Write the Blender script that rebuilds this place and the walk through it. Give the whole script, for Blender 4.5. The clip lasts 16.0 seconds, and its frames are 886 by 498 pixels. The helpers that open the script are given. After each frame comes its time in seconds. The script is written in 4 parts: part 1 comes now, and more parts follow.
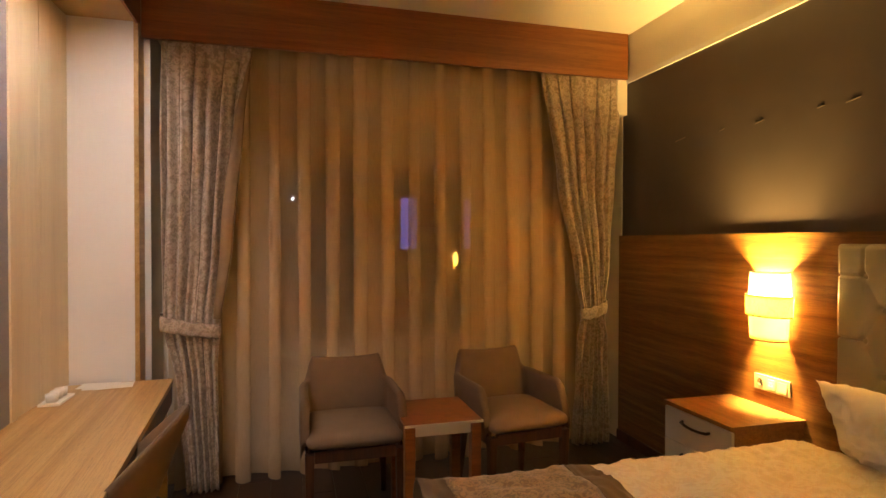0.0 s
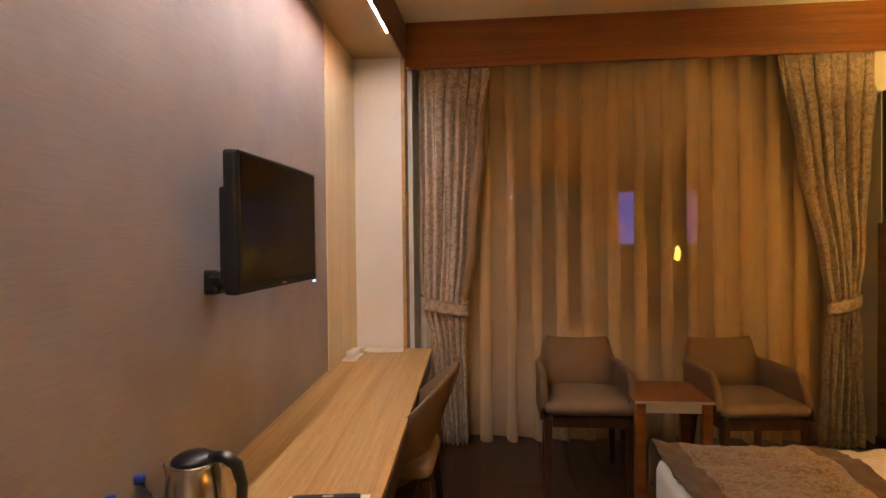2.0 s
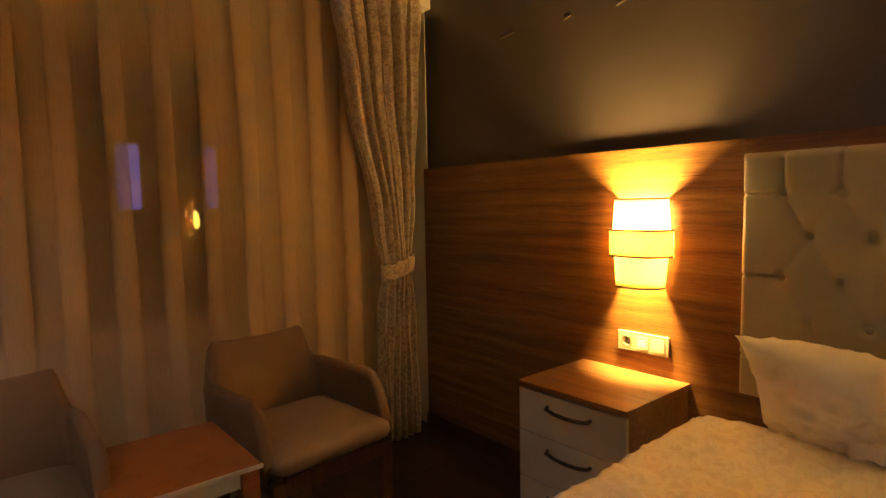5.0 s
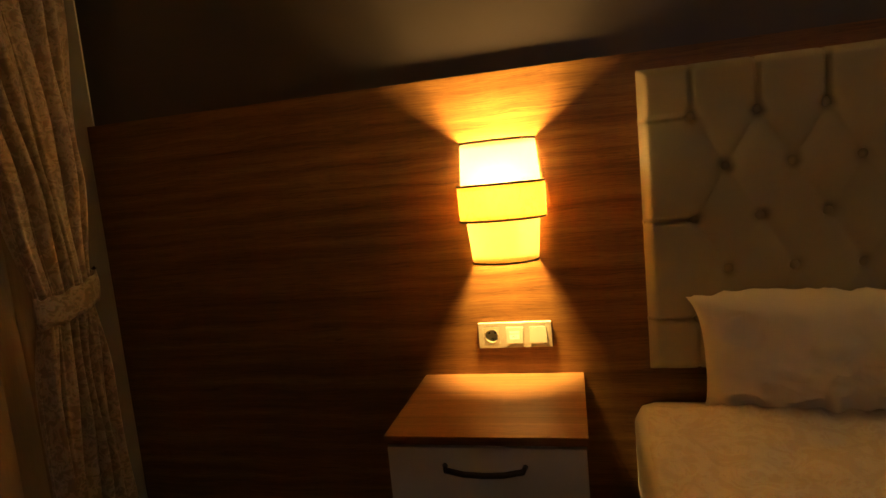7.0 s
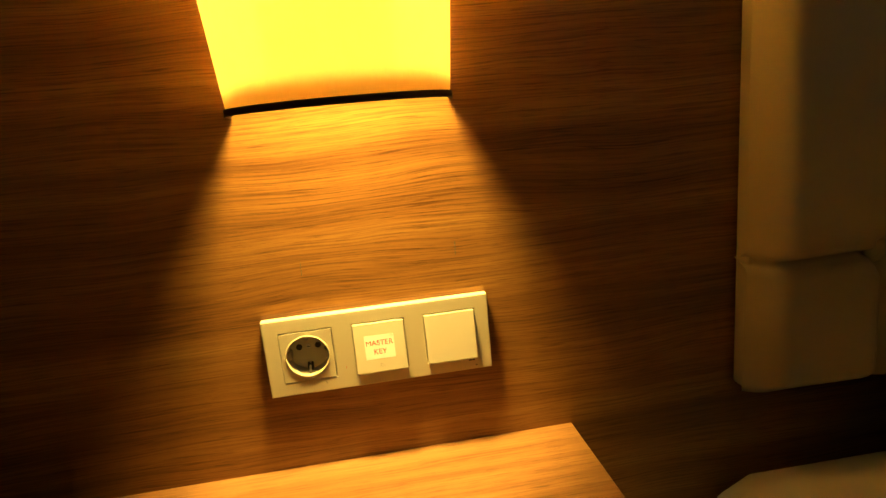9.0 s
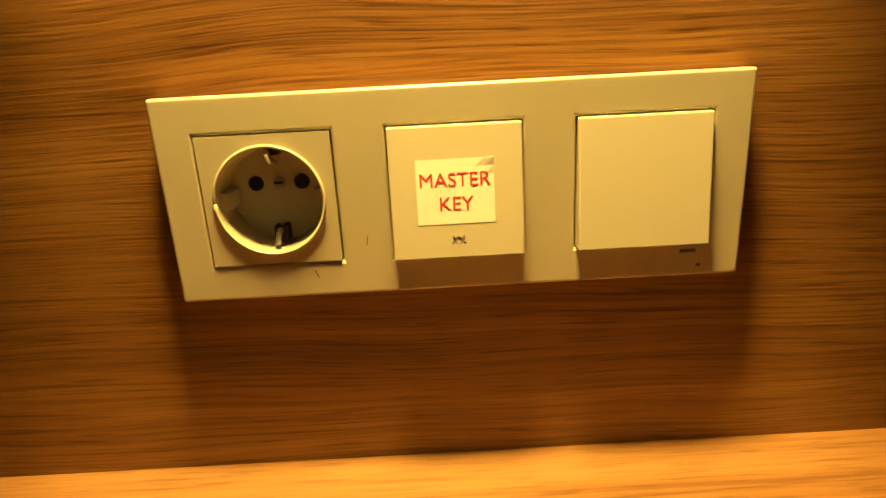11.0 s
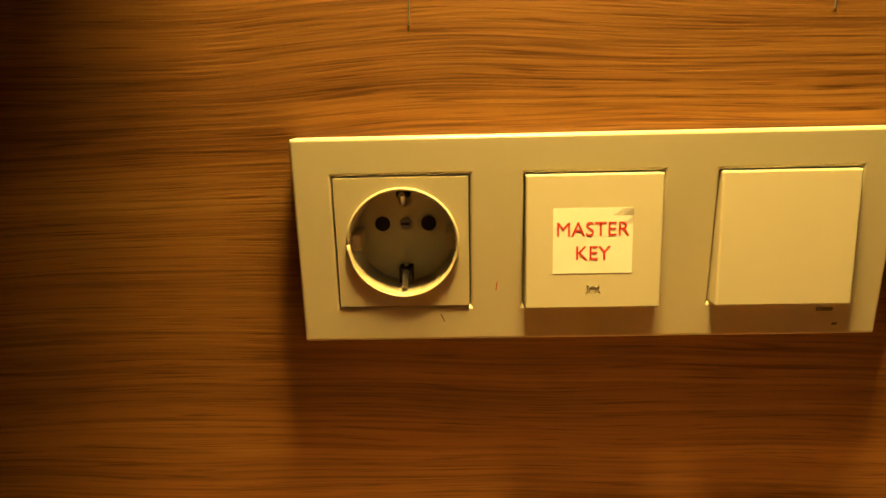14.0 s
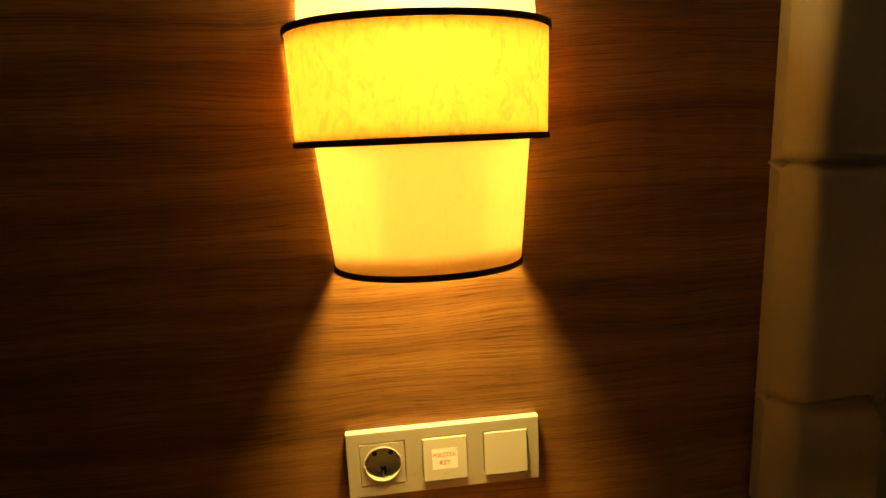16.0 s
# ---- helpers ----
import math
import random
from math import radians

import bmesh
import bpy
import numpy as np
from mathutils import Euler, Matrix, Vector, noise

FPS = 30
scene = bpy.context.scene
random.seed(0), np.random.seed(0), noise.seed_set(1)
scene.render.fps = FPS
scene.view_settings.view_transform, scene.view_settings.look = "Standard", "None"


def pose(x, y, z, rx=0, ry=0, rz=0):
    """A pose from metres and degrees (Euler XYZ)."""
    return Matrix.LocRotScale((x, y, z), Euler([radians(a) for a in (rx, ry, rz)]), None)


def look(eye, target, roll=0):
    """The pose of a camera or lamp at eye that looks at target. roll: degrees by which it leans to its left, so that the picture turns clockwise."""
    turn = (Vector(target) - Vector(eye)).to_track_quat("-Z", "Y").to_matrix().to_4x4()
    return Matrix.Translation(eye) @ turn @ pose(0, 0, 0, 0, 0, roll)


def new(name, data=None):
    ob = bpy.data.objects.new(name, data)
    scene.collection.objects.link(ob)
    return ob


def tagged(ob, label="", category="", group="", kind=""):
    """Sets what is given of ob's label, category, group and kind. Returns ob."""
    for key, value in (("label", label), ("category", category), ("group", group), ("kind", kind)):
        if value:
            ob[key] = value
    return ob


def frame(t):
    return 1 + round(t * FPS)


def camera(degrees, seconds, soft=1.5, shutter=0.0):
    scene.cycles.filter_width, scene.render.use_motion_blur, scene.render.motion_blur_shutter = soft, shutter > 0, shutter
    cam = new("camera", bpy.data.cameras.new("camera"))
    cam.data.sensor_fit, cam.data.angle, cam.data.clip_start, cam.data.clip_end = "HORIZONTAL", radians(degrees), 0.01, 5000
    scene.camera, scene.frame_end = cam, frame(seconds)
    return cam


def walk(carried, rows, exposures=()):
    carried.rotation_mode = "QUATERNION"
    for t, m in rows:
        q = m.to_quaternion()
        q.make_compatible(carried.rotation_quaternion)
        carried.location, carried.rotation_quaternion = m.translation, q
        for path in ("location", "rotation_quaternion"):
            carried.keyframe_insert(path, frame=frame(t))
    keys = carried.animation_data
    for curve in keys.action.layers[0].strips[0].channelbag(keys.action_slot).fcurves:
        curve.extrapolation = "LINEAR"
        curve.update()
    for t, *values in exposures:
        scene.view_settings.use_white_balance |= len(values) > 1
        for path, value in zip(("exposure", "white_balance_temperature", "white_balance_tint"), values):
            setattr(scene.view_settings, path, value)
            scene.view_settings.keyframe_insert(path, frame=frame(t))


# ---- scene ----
cam = camera(76.1, 16.0)
PATH = [
    (0, (-2.475, -2.43, 1.538), (-1.951, -0.5, 1.511), 0.1),
    (0.5, (-2.483, -2.478, 1.531), (-2.038, -0.528, 1.568), -0.9),
    (1, (-2.512, -2.515, 1.525), (-2.272, -0.529, 1.556), -1.5),
    (1.5, (-2.592, -2.66, 1.518), (-2.554, -0.661, 1.547), -1.4),
    (2, (-2.648, -2.817, 1.5), (-2.849, -0.827, 1.467), -0.6),
    (2.5, (-2.592, -2.84, 1.507), (-2.967, -0.876, 1.452), 0.3),
    (3, (-2.497, -2.61, 1.469), (-2.556, -0.612, 1.408), -0.2),
    (3.5, (-2.488, -2.343, 1.472), (-2.226, -0.362, 1.391), -0.4),
    (4, (-2.539, -2.006, 1.457), (-1.814, -0.145, 1.358), 0.6),
    (4.2, (-2.443, -1.85, 1.444), (-1.595, -0.042, 1.324), 0.1),
    (6.3, (-1.97, -0.453, 1.29), (-0.192, 0.445, 1.115), -2.8),
    (6.5, (-1.916, -0.361, 1.286), (-0.092, 0.436, 1.094), -3.4),
    (7, (-1.732, -0.199, 1.274), (0.202, 0.253, 1.04), -5.4),
    (7.5, (-1.406, -0.088, 1.24), (0.572, 0.004, 0.959), -5.5),
    (8, (-1.101, -0.018, 1.166), (0.867, -0.154, 0.834), -5.8),
    (8.5, (-0.811, -0.014, 1.09), (1.141, -0.269, 0.734), -6.2),
    (9, (-0.557, -0.005, 0.998), (1.378, -0.247, 0.555), -5.4),
    (9.5, (-0.39, -0.008, 0.929), (1.53, -0.262, 0.431), -4.7),
    (10, (-0.29, -0.022, 0.842), (1.634, -0.163, 0.316), -4.7),
    (10.2, (-0.261, -0.02, 0.824), (1.657, -0.104, 0.264), -4.7),
    (12.3, (-0.218, 0.047, 0.825), (1.696, 0.084, 0.245), -2.0),
    (12.5, (-0.218, 0.047, 0.825), (1.698, 0.09, 0.253), -2.0),
    (13, (-0.215, 0.055, 0.823), (1.709, 0.105, 0.283), -1.8),
    (13.5, (-0.216, 0.057, 0.827), (1.715, 0.101, 0.308), -1.4),
    (14, (-0.223, 0.053, 0.833), (1.712, 0.092, 0.332), -1.3),
    (14.5, (-0.246, 0.053, 0.841), (1.692, 0.082, 0.347), -1.3),
    (15, (-0.305, 0.045, 0.889), (1.641, 0.033, 0.43), -1.2),
    (15.5, (-0.431, 0.047, 1.017), (1.516, -0.093, 0.578), -2.0),
    (16, (-0.616, 0.063, 1.147), (1.334, -0.167, 0.77), -2.5),
]
EXPOSURES = [(0, 1.12, 6500, 11), (2.5, 1.05, 6500, 11), (4.2, 0.98, 6500, 14), (6.3, -0.45, 6500, 16), (8.0, -0.75, 6500, 9), (9.0, -1.15, 6500, -5), (9.5, -1.3, 6500, -14), (10.2, -1.4, 6500, -10), (12.3, -1.55, 6500, 0), (14.5, -1.65, 6500, 0), (15.5, -1.55, 6500, -6), (16.0, -1.75, 6500, 0)]
walk(cam, [(t, look(eye, target, roll)) for t, eye, target, roll in PATH], EXPOSURES)

# ---- light ----
world = bpy.data.worlds.new("night")
scene.world = world
world.use_nodes = True
world.node_tree.nodes["Background"].inputs[0].default_value = (0.25, 0.35, 0.8, 1)
world.node_tree.nodes["Background"].inputs[1].default_value = 0.004
WARM = (1.0, 0.62, 0.17)
LED = (1.0, 0.86, 0.80)
SCONCE_WATTS = 290.0
LED_STRENGTH = 165.0

# ---- materials ----


def material(name, rough=0.5, metal=0.0, spec=0.5):
    m = bpy.data.materials.new(name)
    m.use_nodes = True
    b = m.node_tree.nodes["Principled BSDF"]
    b.inputs["Roughness"].default_value = rough
    b.inputs["Metallic"].default_value = metal
    b.inputs["Specular IOR Level"].default_value = spec
    return m, m.node_tree.nodes, m.node_tree.links, b


def ramp(nodes, stops):
    r = nodes.new("ShaderNodeValToRGB")
    e = r.color_ramp.elements
    while len(e) < len(stops):
        e.new(0.5)
    for k, (p, c) in zip(e, stops):
        k.position, k.color = p, (*c, 1)
    return r


def noise_node(nodes, links, scale, detail=4, stretch=None, distort=0.0, rough=0.55):
    tc = nodes.new("ShaderNodeTexCoord")
    mp = nodes.new("ShaderNodeMapping")
    n = nodes.new("ShaderNodeTexNoise")
    n.inputs["Scale"].default_value = scale
    n.inputs["Detail"].default_value = detail
    n.inputs["Distortion"].default_value = distort
    n.inputs["Roughness"].default_value = rough
    if stretch:
        mp.inputs["Scale"].default_value = stretch
    links.new(tc.outputs["Object"], mp.inputs["Vector"])
    links.new(mp.outputs["Vector"], n.inputs["Vector"])
    return n


def bump(nodes, links, source, bsdf, strength=0.2, dist=0.002):
    b = nodes.new("ShaderNodeBump")
    b.inputs["Strength"].default_value = strength
    b.inputs["Distance"].default_value = dist
    links.new(source, b.inputs["Height"])
    links.new(b.outputs["Normal"], bsdf.inputs["Normal"])


def blend(nodes, links, fac, a, b, mode="MIX"):
    m = nodes.new("ShaderNodeMix")
    m.data_type, m.blend_type = "RGBA", mode
    for s, v in ((0, fac), (6, a), (7, b)):
        if isinstance(v, (int, float)):
            m.inputs[s].default_value = v
        elif isinstance(v, tuple):
            m.inputs[s].default_value = (*v, 1)
        else:
            links.new(v, m.inputs[s])
    return m.outputs[2]


def wood(name, dark, mid, light, stretch, rough=0.42, streak=0.6):
    """Laminate with long grain: stretch is small along the grain."""
    m, nd, lk, b = material(name, rough)
    broad = noise_node(nd, lk, 1.0, 5, tuple(0.16 * s for s in stretch), 0.6)
    fine = noise_node(nd, lk, 1.0, 6, stretch, 0.4, 0.7)
    pore = noise_node(nd, lk, 1.0, 2, tuple(q * (5.0 if q < 20 else 2.2) for q in stretch), 0.0, 0.5)
    vein = noise_node(nd, lk, 1.0, 3, tuple(q * 0.22 for q in stretch), 0.3, 0.5)
    r1 = ramp(nd, [(0.30, dark), (0.5, mid), (0.72, light)])
    lk.new(broad.outputs["Fac"], r1.inputs[0])
    r2 = ramp(nd, [(0.30, (0.42, 0.37, 0.34)), (0.46, (0.85, 0.83, 0.8)), (0.58, (1, 1, 1))])
    lk.new(fine.outputs["Fac"], r2.inputs[0])
    r3 = ramp(nd, [(0.36, (0.40, 0.36, 0.33)), (0.46, (1, 1, 1))])
    lk.new(pore.outputs["Fac"], r3.inputs[0])
    r4 = ramp(nd, [(0.475, (1, 1, 1)), (0.492, (0.35, 0.28, 0.24)), (0.508, (1, 1, 1))])
    lk.new(vein.outputs["Fac"], r4.inputs[0])
    c = blend(nd, lk, streak, r1.outputs[0], r2.outputs[0], "MULTIPLY")
    c = blend(nd, lk, streak * 0.8, c, r3.outputs[0], "MULTIPLY")
    c = blend(nd, lk, streak * 0.75, c, r4.outputs[0], "MULTIPLY")
    lk.new(c, b.inputs["Base Color"])
    bump(nd, lk, fine.outputs["Fac"], b, 0.12, 0.001)
    return m


def plain(name, col, rough=0.6, var=0.12, scale=6.0, bumpy=0.08, fine=180.0, metal=0.0, spec=0.5):
    m, nd, lk, b = material(name, rough, metal, spec)
    n = noise_node(nd, lk, scale, 5)
    r = ramp(nd, [(0.25, tuple(max(0, c * (1 - var)) for c in col)), (0.75, tuple(min(1, c * (1 + var)) for c in col))])
    lk.new(n.outputs["Fac"], r.inputs[0])
    lk.new(r.outputs[0], b.inputs["Base Color"])
    if bumpy:
        f = noise_node(nd, lk, fine, 3)
        bump(nd, lk, f.outputs["Fac"], b, bumpy, 0.001)
    return m


def damask(name, dark, light, scale=22.0, rough=0.6, sheen=0.3, curl=2.2):
    """Woven fabric with a blotchy leaf pattern."""
    m, nd, lk, b = material(name, rough)
    b.inputs["Sheen Weight"].default_value = sheen
    n = noise_node(nd, lk, scale, 3, None, curl)
    r = ramp(nd, [(0.44, dark), (0.52, light), (0.60, light), (0.64, dark)])
    lk.new(n.outputs["Fac"], r.inputs[0])
    w = noise_node(nd, lk, 260.0, 2)
    c = blend(nd, lk, 0.35, r.outputs[0], w.outputs["Color"], "OVERLAY")
    lk.new(c, b.inputs["Base Color"])
    bump(nd, lk, n.outputs["Fac"], b, 0.25, 0.002)
    return m




def walnut_panel():
    """Walnut laminate with level grain along y: broad tone bands, wandering veins, fine grain and short pores."""
    m, nd, lk, b = material("red_walnut_wall", 0.36)
    tc, sway = nd.new("ShaderNodeTexCoord"), noise_node(nd, lk, 1.0, 2, (1.0, 2.6, 7.0))
    sx, add, cb = nd.new("ShaderNodeSeparateXYZ"), nd.new("ShaderNodeMath"), nd.new("ShaderNodeCombineXYZ")
    add.operation = "MULTIPLY_ADD"
    add.inputs[1].default_value = 0.035
    lk.new(tc.outputs["Object"], sx.inputs[0])
    lk.new(sway.outputs["Fac"], add.inputs[0])
    lk.new(sx.outputs[2], add.inputs[2])
    for k, src in enumerate((sx.outputs[0], sx.outputs[1], add.outputs[0])):
        lk.new(src, cb.inputs[k])

    def grain(stretch, detail, rough, stops):
        mp, n = nd.new("ShaderNodeMapping"), nd.new("ShaderNodeTexNoise")
        mp.inputs["Scale"].default_value = stretch
        n.inputs["Scale"].default_value, n.inputs["Detail"].default_value, n.inputs["Roughness"].default_value = 1.0, detail, rough
        lk.new(cb.outputs[0], mp.inputs["Vector"])
        lk.new(mp.outputs["Vector"], n.inputs["Vector"])
        r = ramp(nd, stops)
        lk.new(n.outputs["Fac"], r.inputs[0])
        return n, r.outputs[0]

    _, tone = grain((1.0, 0.7, 26.0), 4, 0.6, [(0.30, (0.150, 0.061, 0.015)), (0.5, (0.250, 0.114, 0.028)), (0.70, (0.345, 0.176, 0.047))])
    _, vein = grain((1.0, 1.7, 85.0), 3, 0.5, [(0.478, (1, 1, 1)), (0.498, (0.42, 0.33, 0.27)), (0.512, (1, 1, 1))])
    _, patch = grain((1.0, 2.2, 16.0), 2, 0.5, [(0.48, (0, 0, 0)), (0.62, (1, 1, 1))])
    fine, streak = grain((1.0, 7.0, 620.0), 4, 0.65, [(0.36, (0.40, 0.33, 0.28)), (0.55, (1, 1, 1))])
    pore, dash = grain((1.0, 26.0, 1250.0), 1, 0.5, [(0.30, (0.42, 0.34, 0.28)), (0.40, (1, 1, 1))])
    c = blend(nd, lk, 0.75, tone, streak, "MULTIPLY")
    c = blend(nd, lk, 0.80, c, dash, "MULTIPLY")
    c = blend(nd, lk, patch, c, blend(nd, lk, 0.85, c, vein, "MULTIPLY"))
    lk.new(c, b.inputs["Base Color"])
    bump(nd, lk, pore.outputs["Fac"], b, 0.22, 0.0006)
    return m


RED_WALL = walnut_panel()
RED_VAL = wood("red_walnut_valance", (0.19, 0.062, 0.014), (0.27, 0.092, 0.021), (0.34, 0.125, 0.030), (2.5, 3.0, 100.0), 0.42, 0.32)
RED_TOP = wood("red_walnut_top", (0.19, 0.086, 0.025), (0.265, 0.124, 0.039), (0.33, 0.168, 0.060), (300.0, 6.0, 300.0), 0.36)
RED_LEG = wood("dark_leg_wood", (0.045, 0.016, 0.007), (0.085, 0.030, 0.011), (0.12, 0.045, 0.017), (40.0, 40.0, 2.0), 0.42)
OAK = wood("oak_desk", (0.42, 0.235, 0.068), (0.53, 0.315, 0.105), (0.60, 0.39, 0.155), (160.0, 3.0, 160.0), 0.4, 0.35)
FLOORW = wood("dark_floor_plank", (0.026, 0.009, 0.004), (0.048, 0.018, 0.007), (0.075, 0.030, 0.012), (30.0, 1.5, 30.0), 0.3)
CREAM = plain("cream_wall_paint", (0.78, 0.71, 0.58), 0.7, 0.04, 2.0, 0.05)
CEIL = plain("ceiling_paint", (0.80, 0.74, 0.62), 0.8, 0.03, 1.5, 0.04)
WHITE = plain("white_column_paint", (0.80, 0.76, 0.70), 0.7, 0.03, 2.0, 0.04)
SCRATCH = plain("bared_plaster", (0.24, 0.19, 0.14), 0.7)
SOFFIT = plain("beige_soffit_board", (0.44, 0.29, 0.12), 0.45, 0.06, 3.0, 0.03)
MAPLE = wood("pale_maple_strip", (0.70, 0.58, 0.36), (0.75, 0.64, 0.42), (0.80, 0.70, 0.48), (20.0, 20.0, 1.0), 0.42, 0.08)
GREYP = plain("grey_brown_gloss_paint", (0.080, 0.061, 0.052), 0.34, 0.08, 3.0, 0.05, 60.0)


def wallpaper():
    m, nd, lk, b = material("grey_linen_wallpaper", 0.62)
    weft = noise_node(nd, lk, 1.0, 4, (8.0, 8.0, 220.0))
    cloud = noise_node(nd, lk, 2.2, 4)
    r = ramp(nd, [(0.3, (0.300, 0.272, 0.282)), (0.7, (0.375, 0.342, 0.352))])
    lk.new(cloud.outputs["Fac"], r.inputs[0])
    r2 = ramp(nd, [(0.35, (0.80, 0.79, 0.78)), (0.6, (1, 1, 1))])
    lk.new(weft.outputs["Fac"], r2.inputs[0])
    lk.new(blend(nd, lk, 0.4, r.outputs[0], r2.outputs[0], "MULTIPLY"), b.inputs["Base Color"])
    bump(nd, lk, weft.outputs["Fac"], b, 0.08, 0.001)
    return m


def sheer():
    m, nd, lk, b = material("sheer_voile", 0.8)
    out = nd["Material Output"]
    nd.remove(b)
    tr, df, tl = nd.new("ShaderNodeBsdfTransparent"), nd.new("ShaderNodeBsdfDiffuse"), nd.new("ShaderNodeBsdfTranslucent")
    m1, m2 = nd.new("ShaderNodeMixShader"), nd.new("ShaderNodeMixShader")
    w = noise_node(nd, lk, 1.0, 3, (300.0, 300.0, 12.0))
    r = ramp(nd, [(0.3, (0.80, 0.57, 0.33)), (0.7, (0.88, 0.65, 0.39))])
    lk.new(w.outputs["Fac"], r.inputs[0])
    lk.new(r.outputs[0], df.inputs[0])
    lk.new(r.outputs[0], tl.inputs[0])
    m1.inputs[0].default_value = 0.22
    lk.new(df.outputs[0], m1.inputs[1])
    lk.new(tl.outputs[0], m1.inputs[2])
    m2.inputs[0].default_value = 0.43
    lk.new(tr.outputs[0], m2.inputs[1])
    lk.new(m1.outputs[0], m2.inputs[2])
    lk.new(m2.outputs[0], out.inputs[0])
    return m


def shade_fabric(name, col, crinkle, through_light=0.86):
    m, nd, lk, b = material(name, 0.7)
    out = nd["Material Output"]
    tl, mx = nd.new("ShaderNodeBsdfTranslucent"), nd.new("ShaderNodeMixShader")
    n = noise_node(nd, lk, 70.0, 4, (1.0, 1.0, 0.6), 1.5)
    r = ramp(nd, [(0.35, tuple(c * (1 - crinkle) for c in col)), (0.5, col)])
    lk.new(n.outputs["Fac"], r.inputs[0])
    lk.new(r.outputs[0], b.inputs["Base Color"])
    lk.new(r.outputs[0], tl.inputs[0])
    bump(nd, lk, n.outputs["Fac"], b, 0.4, 0.002)
    mx.inputs[0].default_value = through_light
    lk.new(b.outputs[0], mx.inputs[1])
    lk.new(tl.outputs[0], mx.inputs[2])
    lk.new(mx.outputs[0], out.inputs[0])
    return m


def glow(name, col, strength):
    m, nd, lk, b = material(name, 0.5)
    b.inputs["Base Color"].default_value = (*col, 1)
    b.inputs["Emission Color"].default_value = (*col, 1)
    b.inputs["Emission Strength"].default_value = strength
    return m


def glass(name, col=(1, 1, 1), rough=0.0, ior=1.45):
    m, nd, lk, b = material(name, rough)
    b.inputs["Base Color"].default_value = (*col, 1)
    b.inputs["Transmission Weight"].default_value = 1
    b.inputs["IOR"].default_value = ior
    return m


PAPER = wallpaper()
SHEER = sheer()
SHADE = shade_fabric("lamp_shade_parchment", (0.98, 0.86, 0.54), 0.03)
# upper tier: bulb glare put into a whiter, more see-through parchment colour
SHADE_HOT = shade_fabric("lamp_shade_bulb_glare", (1.0, 0.98, 0.94), 0.02, 0.96)
SHADE_MID = shade_fabric("lamp_shade_crinkled", (0.92, 0.68, 0.30), 0.32, 0.80)
DRAPE = damask("silver_damask_drape", (0.31, 0.228, 0.160), (0.49, 0.385, 0.285), 34.0, 0.5, 0.12, 0.9)
LINING = plain("brown_drape_lining", (0.24, 0.15, 0.075), 0.6, 0.1, 20.0, 0.2, 400.0)
RUNNER = damask("bronze_damask_runner", (0.16, 0.102, 0.048), (0.31, 0.215, 0.11), 26.0)
BORDER = plain("brown_satin_border", (0.135, 0.088, 0.052), 0.5, 0.1, 30.0, 0.2, 400.0)
LINEN = plain("white_bed_linen", (0.86, 0.80, 0.68), 0.75, 0.03, 3.0, 0.12, 500.0)
DUVET = damask("embossed_white_duvet", (0.79, 0.71, 0.58), (0.86, 0.80, 0.68), 12.0, 0.75, 0.1)
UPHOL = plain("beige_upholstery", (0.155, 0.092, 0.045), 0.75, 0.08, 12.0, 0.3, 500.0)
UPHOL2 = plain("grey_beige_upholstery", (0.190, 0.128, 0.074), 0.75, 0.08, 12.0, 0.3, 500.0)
LEATHER = plain("cream_faux_leather", (0.39, 0.335, 0.215), 0.40, 0.05, 5.0, 0.2, 350.0)
DRAWER = plain("cream_drawer_front", (0.66, 0.60, 0.48), 0.4, 0.04)
TRIM = plain("dark_lamp_trim", (0.045, 0.022, 0.012), 0.6)
BRONZE = plain("dark_bronze_metal", (0.06, 0.045, 0.035), 0.35, 0.1, 40.0, 0.02, metal=0.7)
PLASTIC = plain("ivory_satin_plastic", (0.53, 0.475, 0.325), 0.34, 0.03, 8.0, 0.03, 700.0)
PLASTIC2 = plain("ivory_rocker_plastic", (0.52, 0.47, 0.335), 0.30, 0.02, 8.0, 0.02, 700.0)
PAPERW = plain("white_sticker_paper", (0.82, 0.78, 0.68), 0.6, 0.04, 60.0, 0.05)
REDINK = plain("red_ink", (0.52, 0.025, 0.015), 0.6, 0.05)
INK = plain("grey_ink", (0.10, 0.09, 0.07), 0.6, 0.05)
BLACK = plain("black_plastic", (0.012, 0.012, 0.013), 0.32, 0.1)
SCREEN = plain("black_screen", (0.005, 0.005, 0.006), 0.12, 0.05, 4.0, 0.0)
DARK = plain("dark_recess", (0.01, 0.008, 0.006), 0.8)
STEEL = plain("brushed_steel", (0.62, 0.60, 0.58), 0.24, 0.05, 30.0, 0.02, metal=1.0)
NICKEL = plain("contact_metal", (0.62, 0.60, 0.55), 0.3, 0.05, 60.0, 0.02, metal=1.0)
UPVC = plain("window_plastic", (0.55, 0.42, 0.27), 0.4, 0.04)
FACADE = plain("night_facade", (0.10, 0.085, 0.07), 0.9, 0.2, 0.8)
ASPHALT = plain("asphalt", (0.05, 0.05, 0.05), 0.9, 0.2, 2.0)
BLUEGLOW = glow("blue_lit_pane", (0.30, 0.30, 1.0), 0.18)
AMBER = glow("amber_lamp", (1.0, 0.62, 0.08), 2.0)
STAR = glow("white_lamp", (0.8, 0.85, 1.0), 4.0)
BULB = glow("bulb_glass", WARM, 60.0)
LEDM = glow("led_strip", LED, LED_STRENGTH)
BLUELED = glow("blue_indicator", (0.1, 0.35, 1.0), 6.0)
GLASS = glass("window_glass")
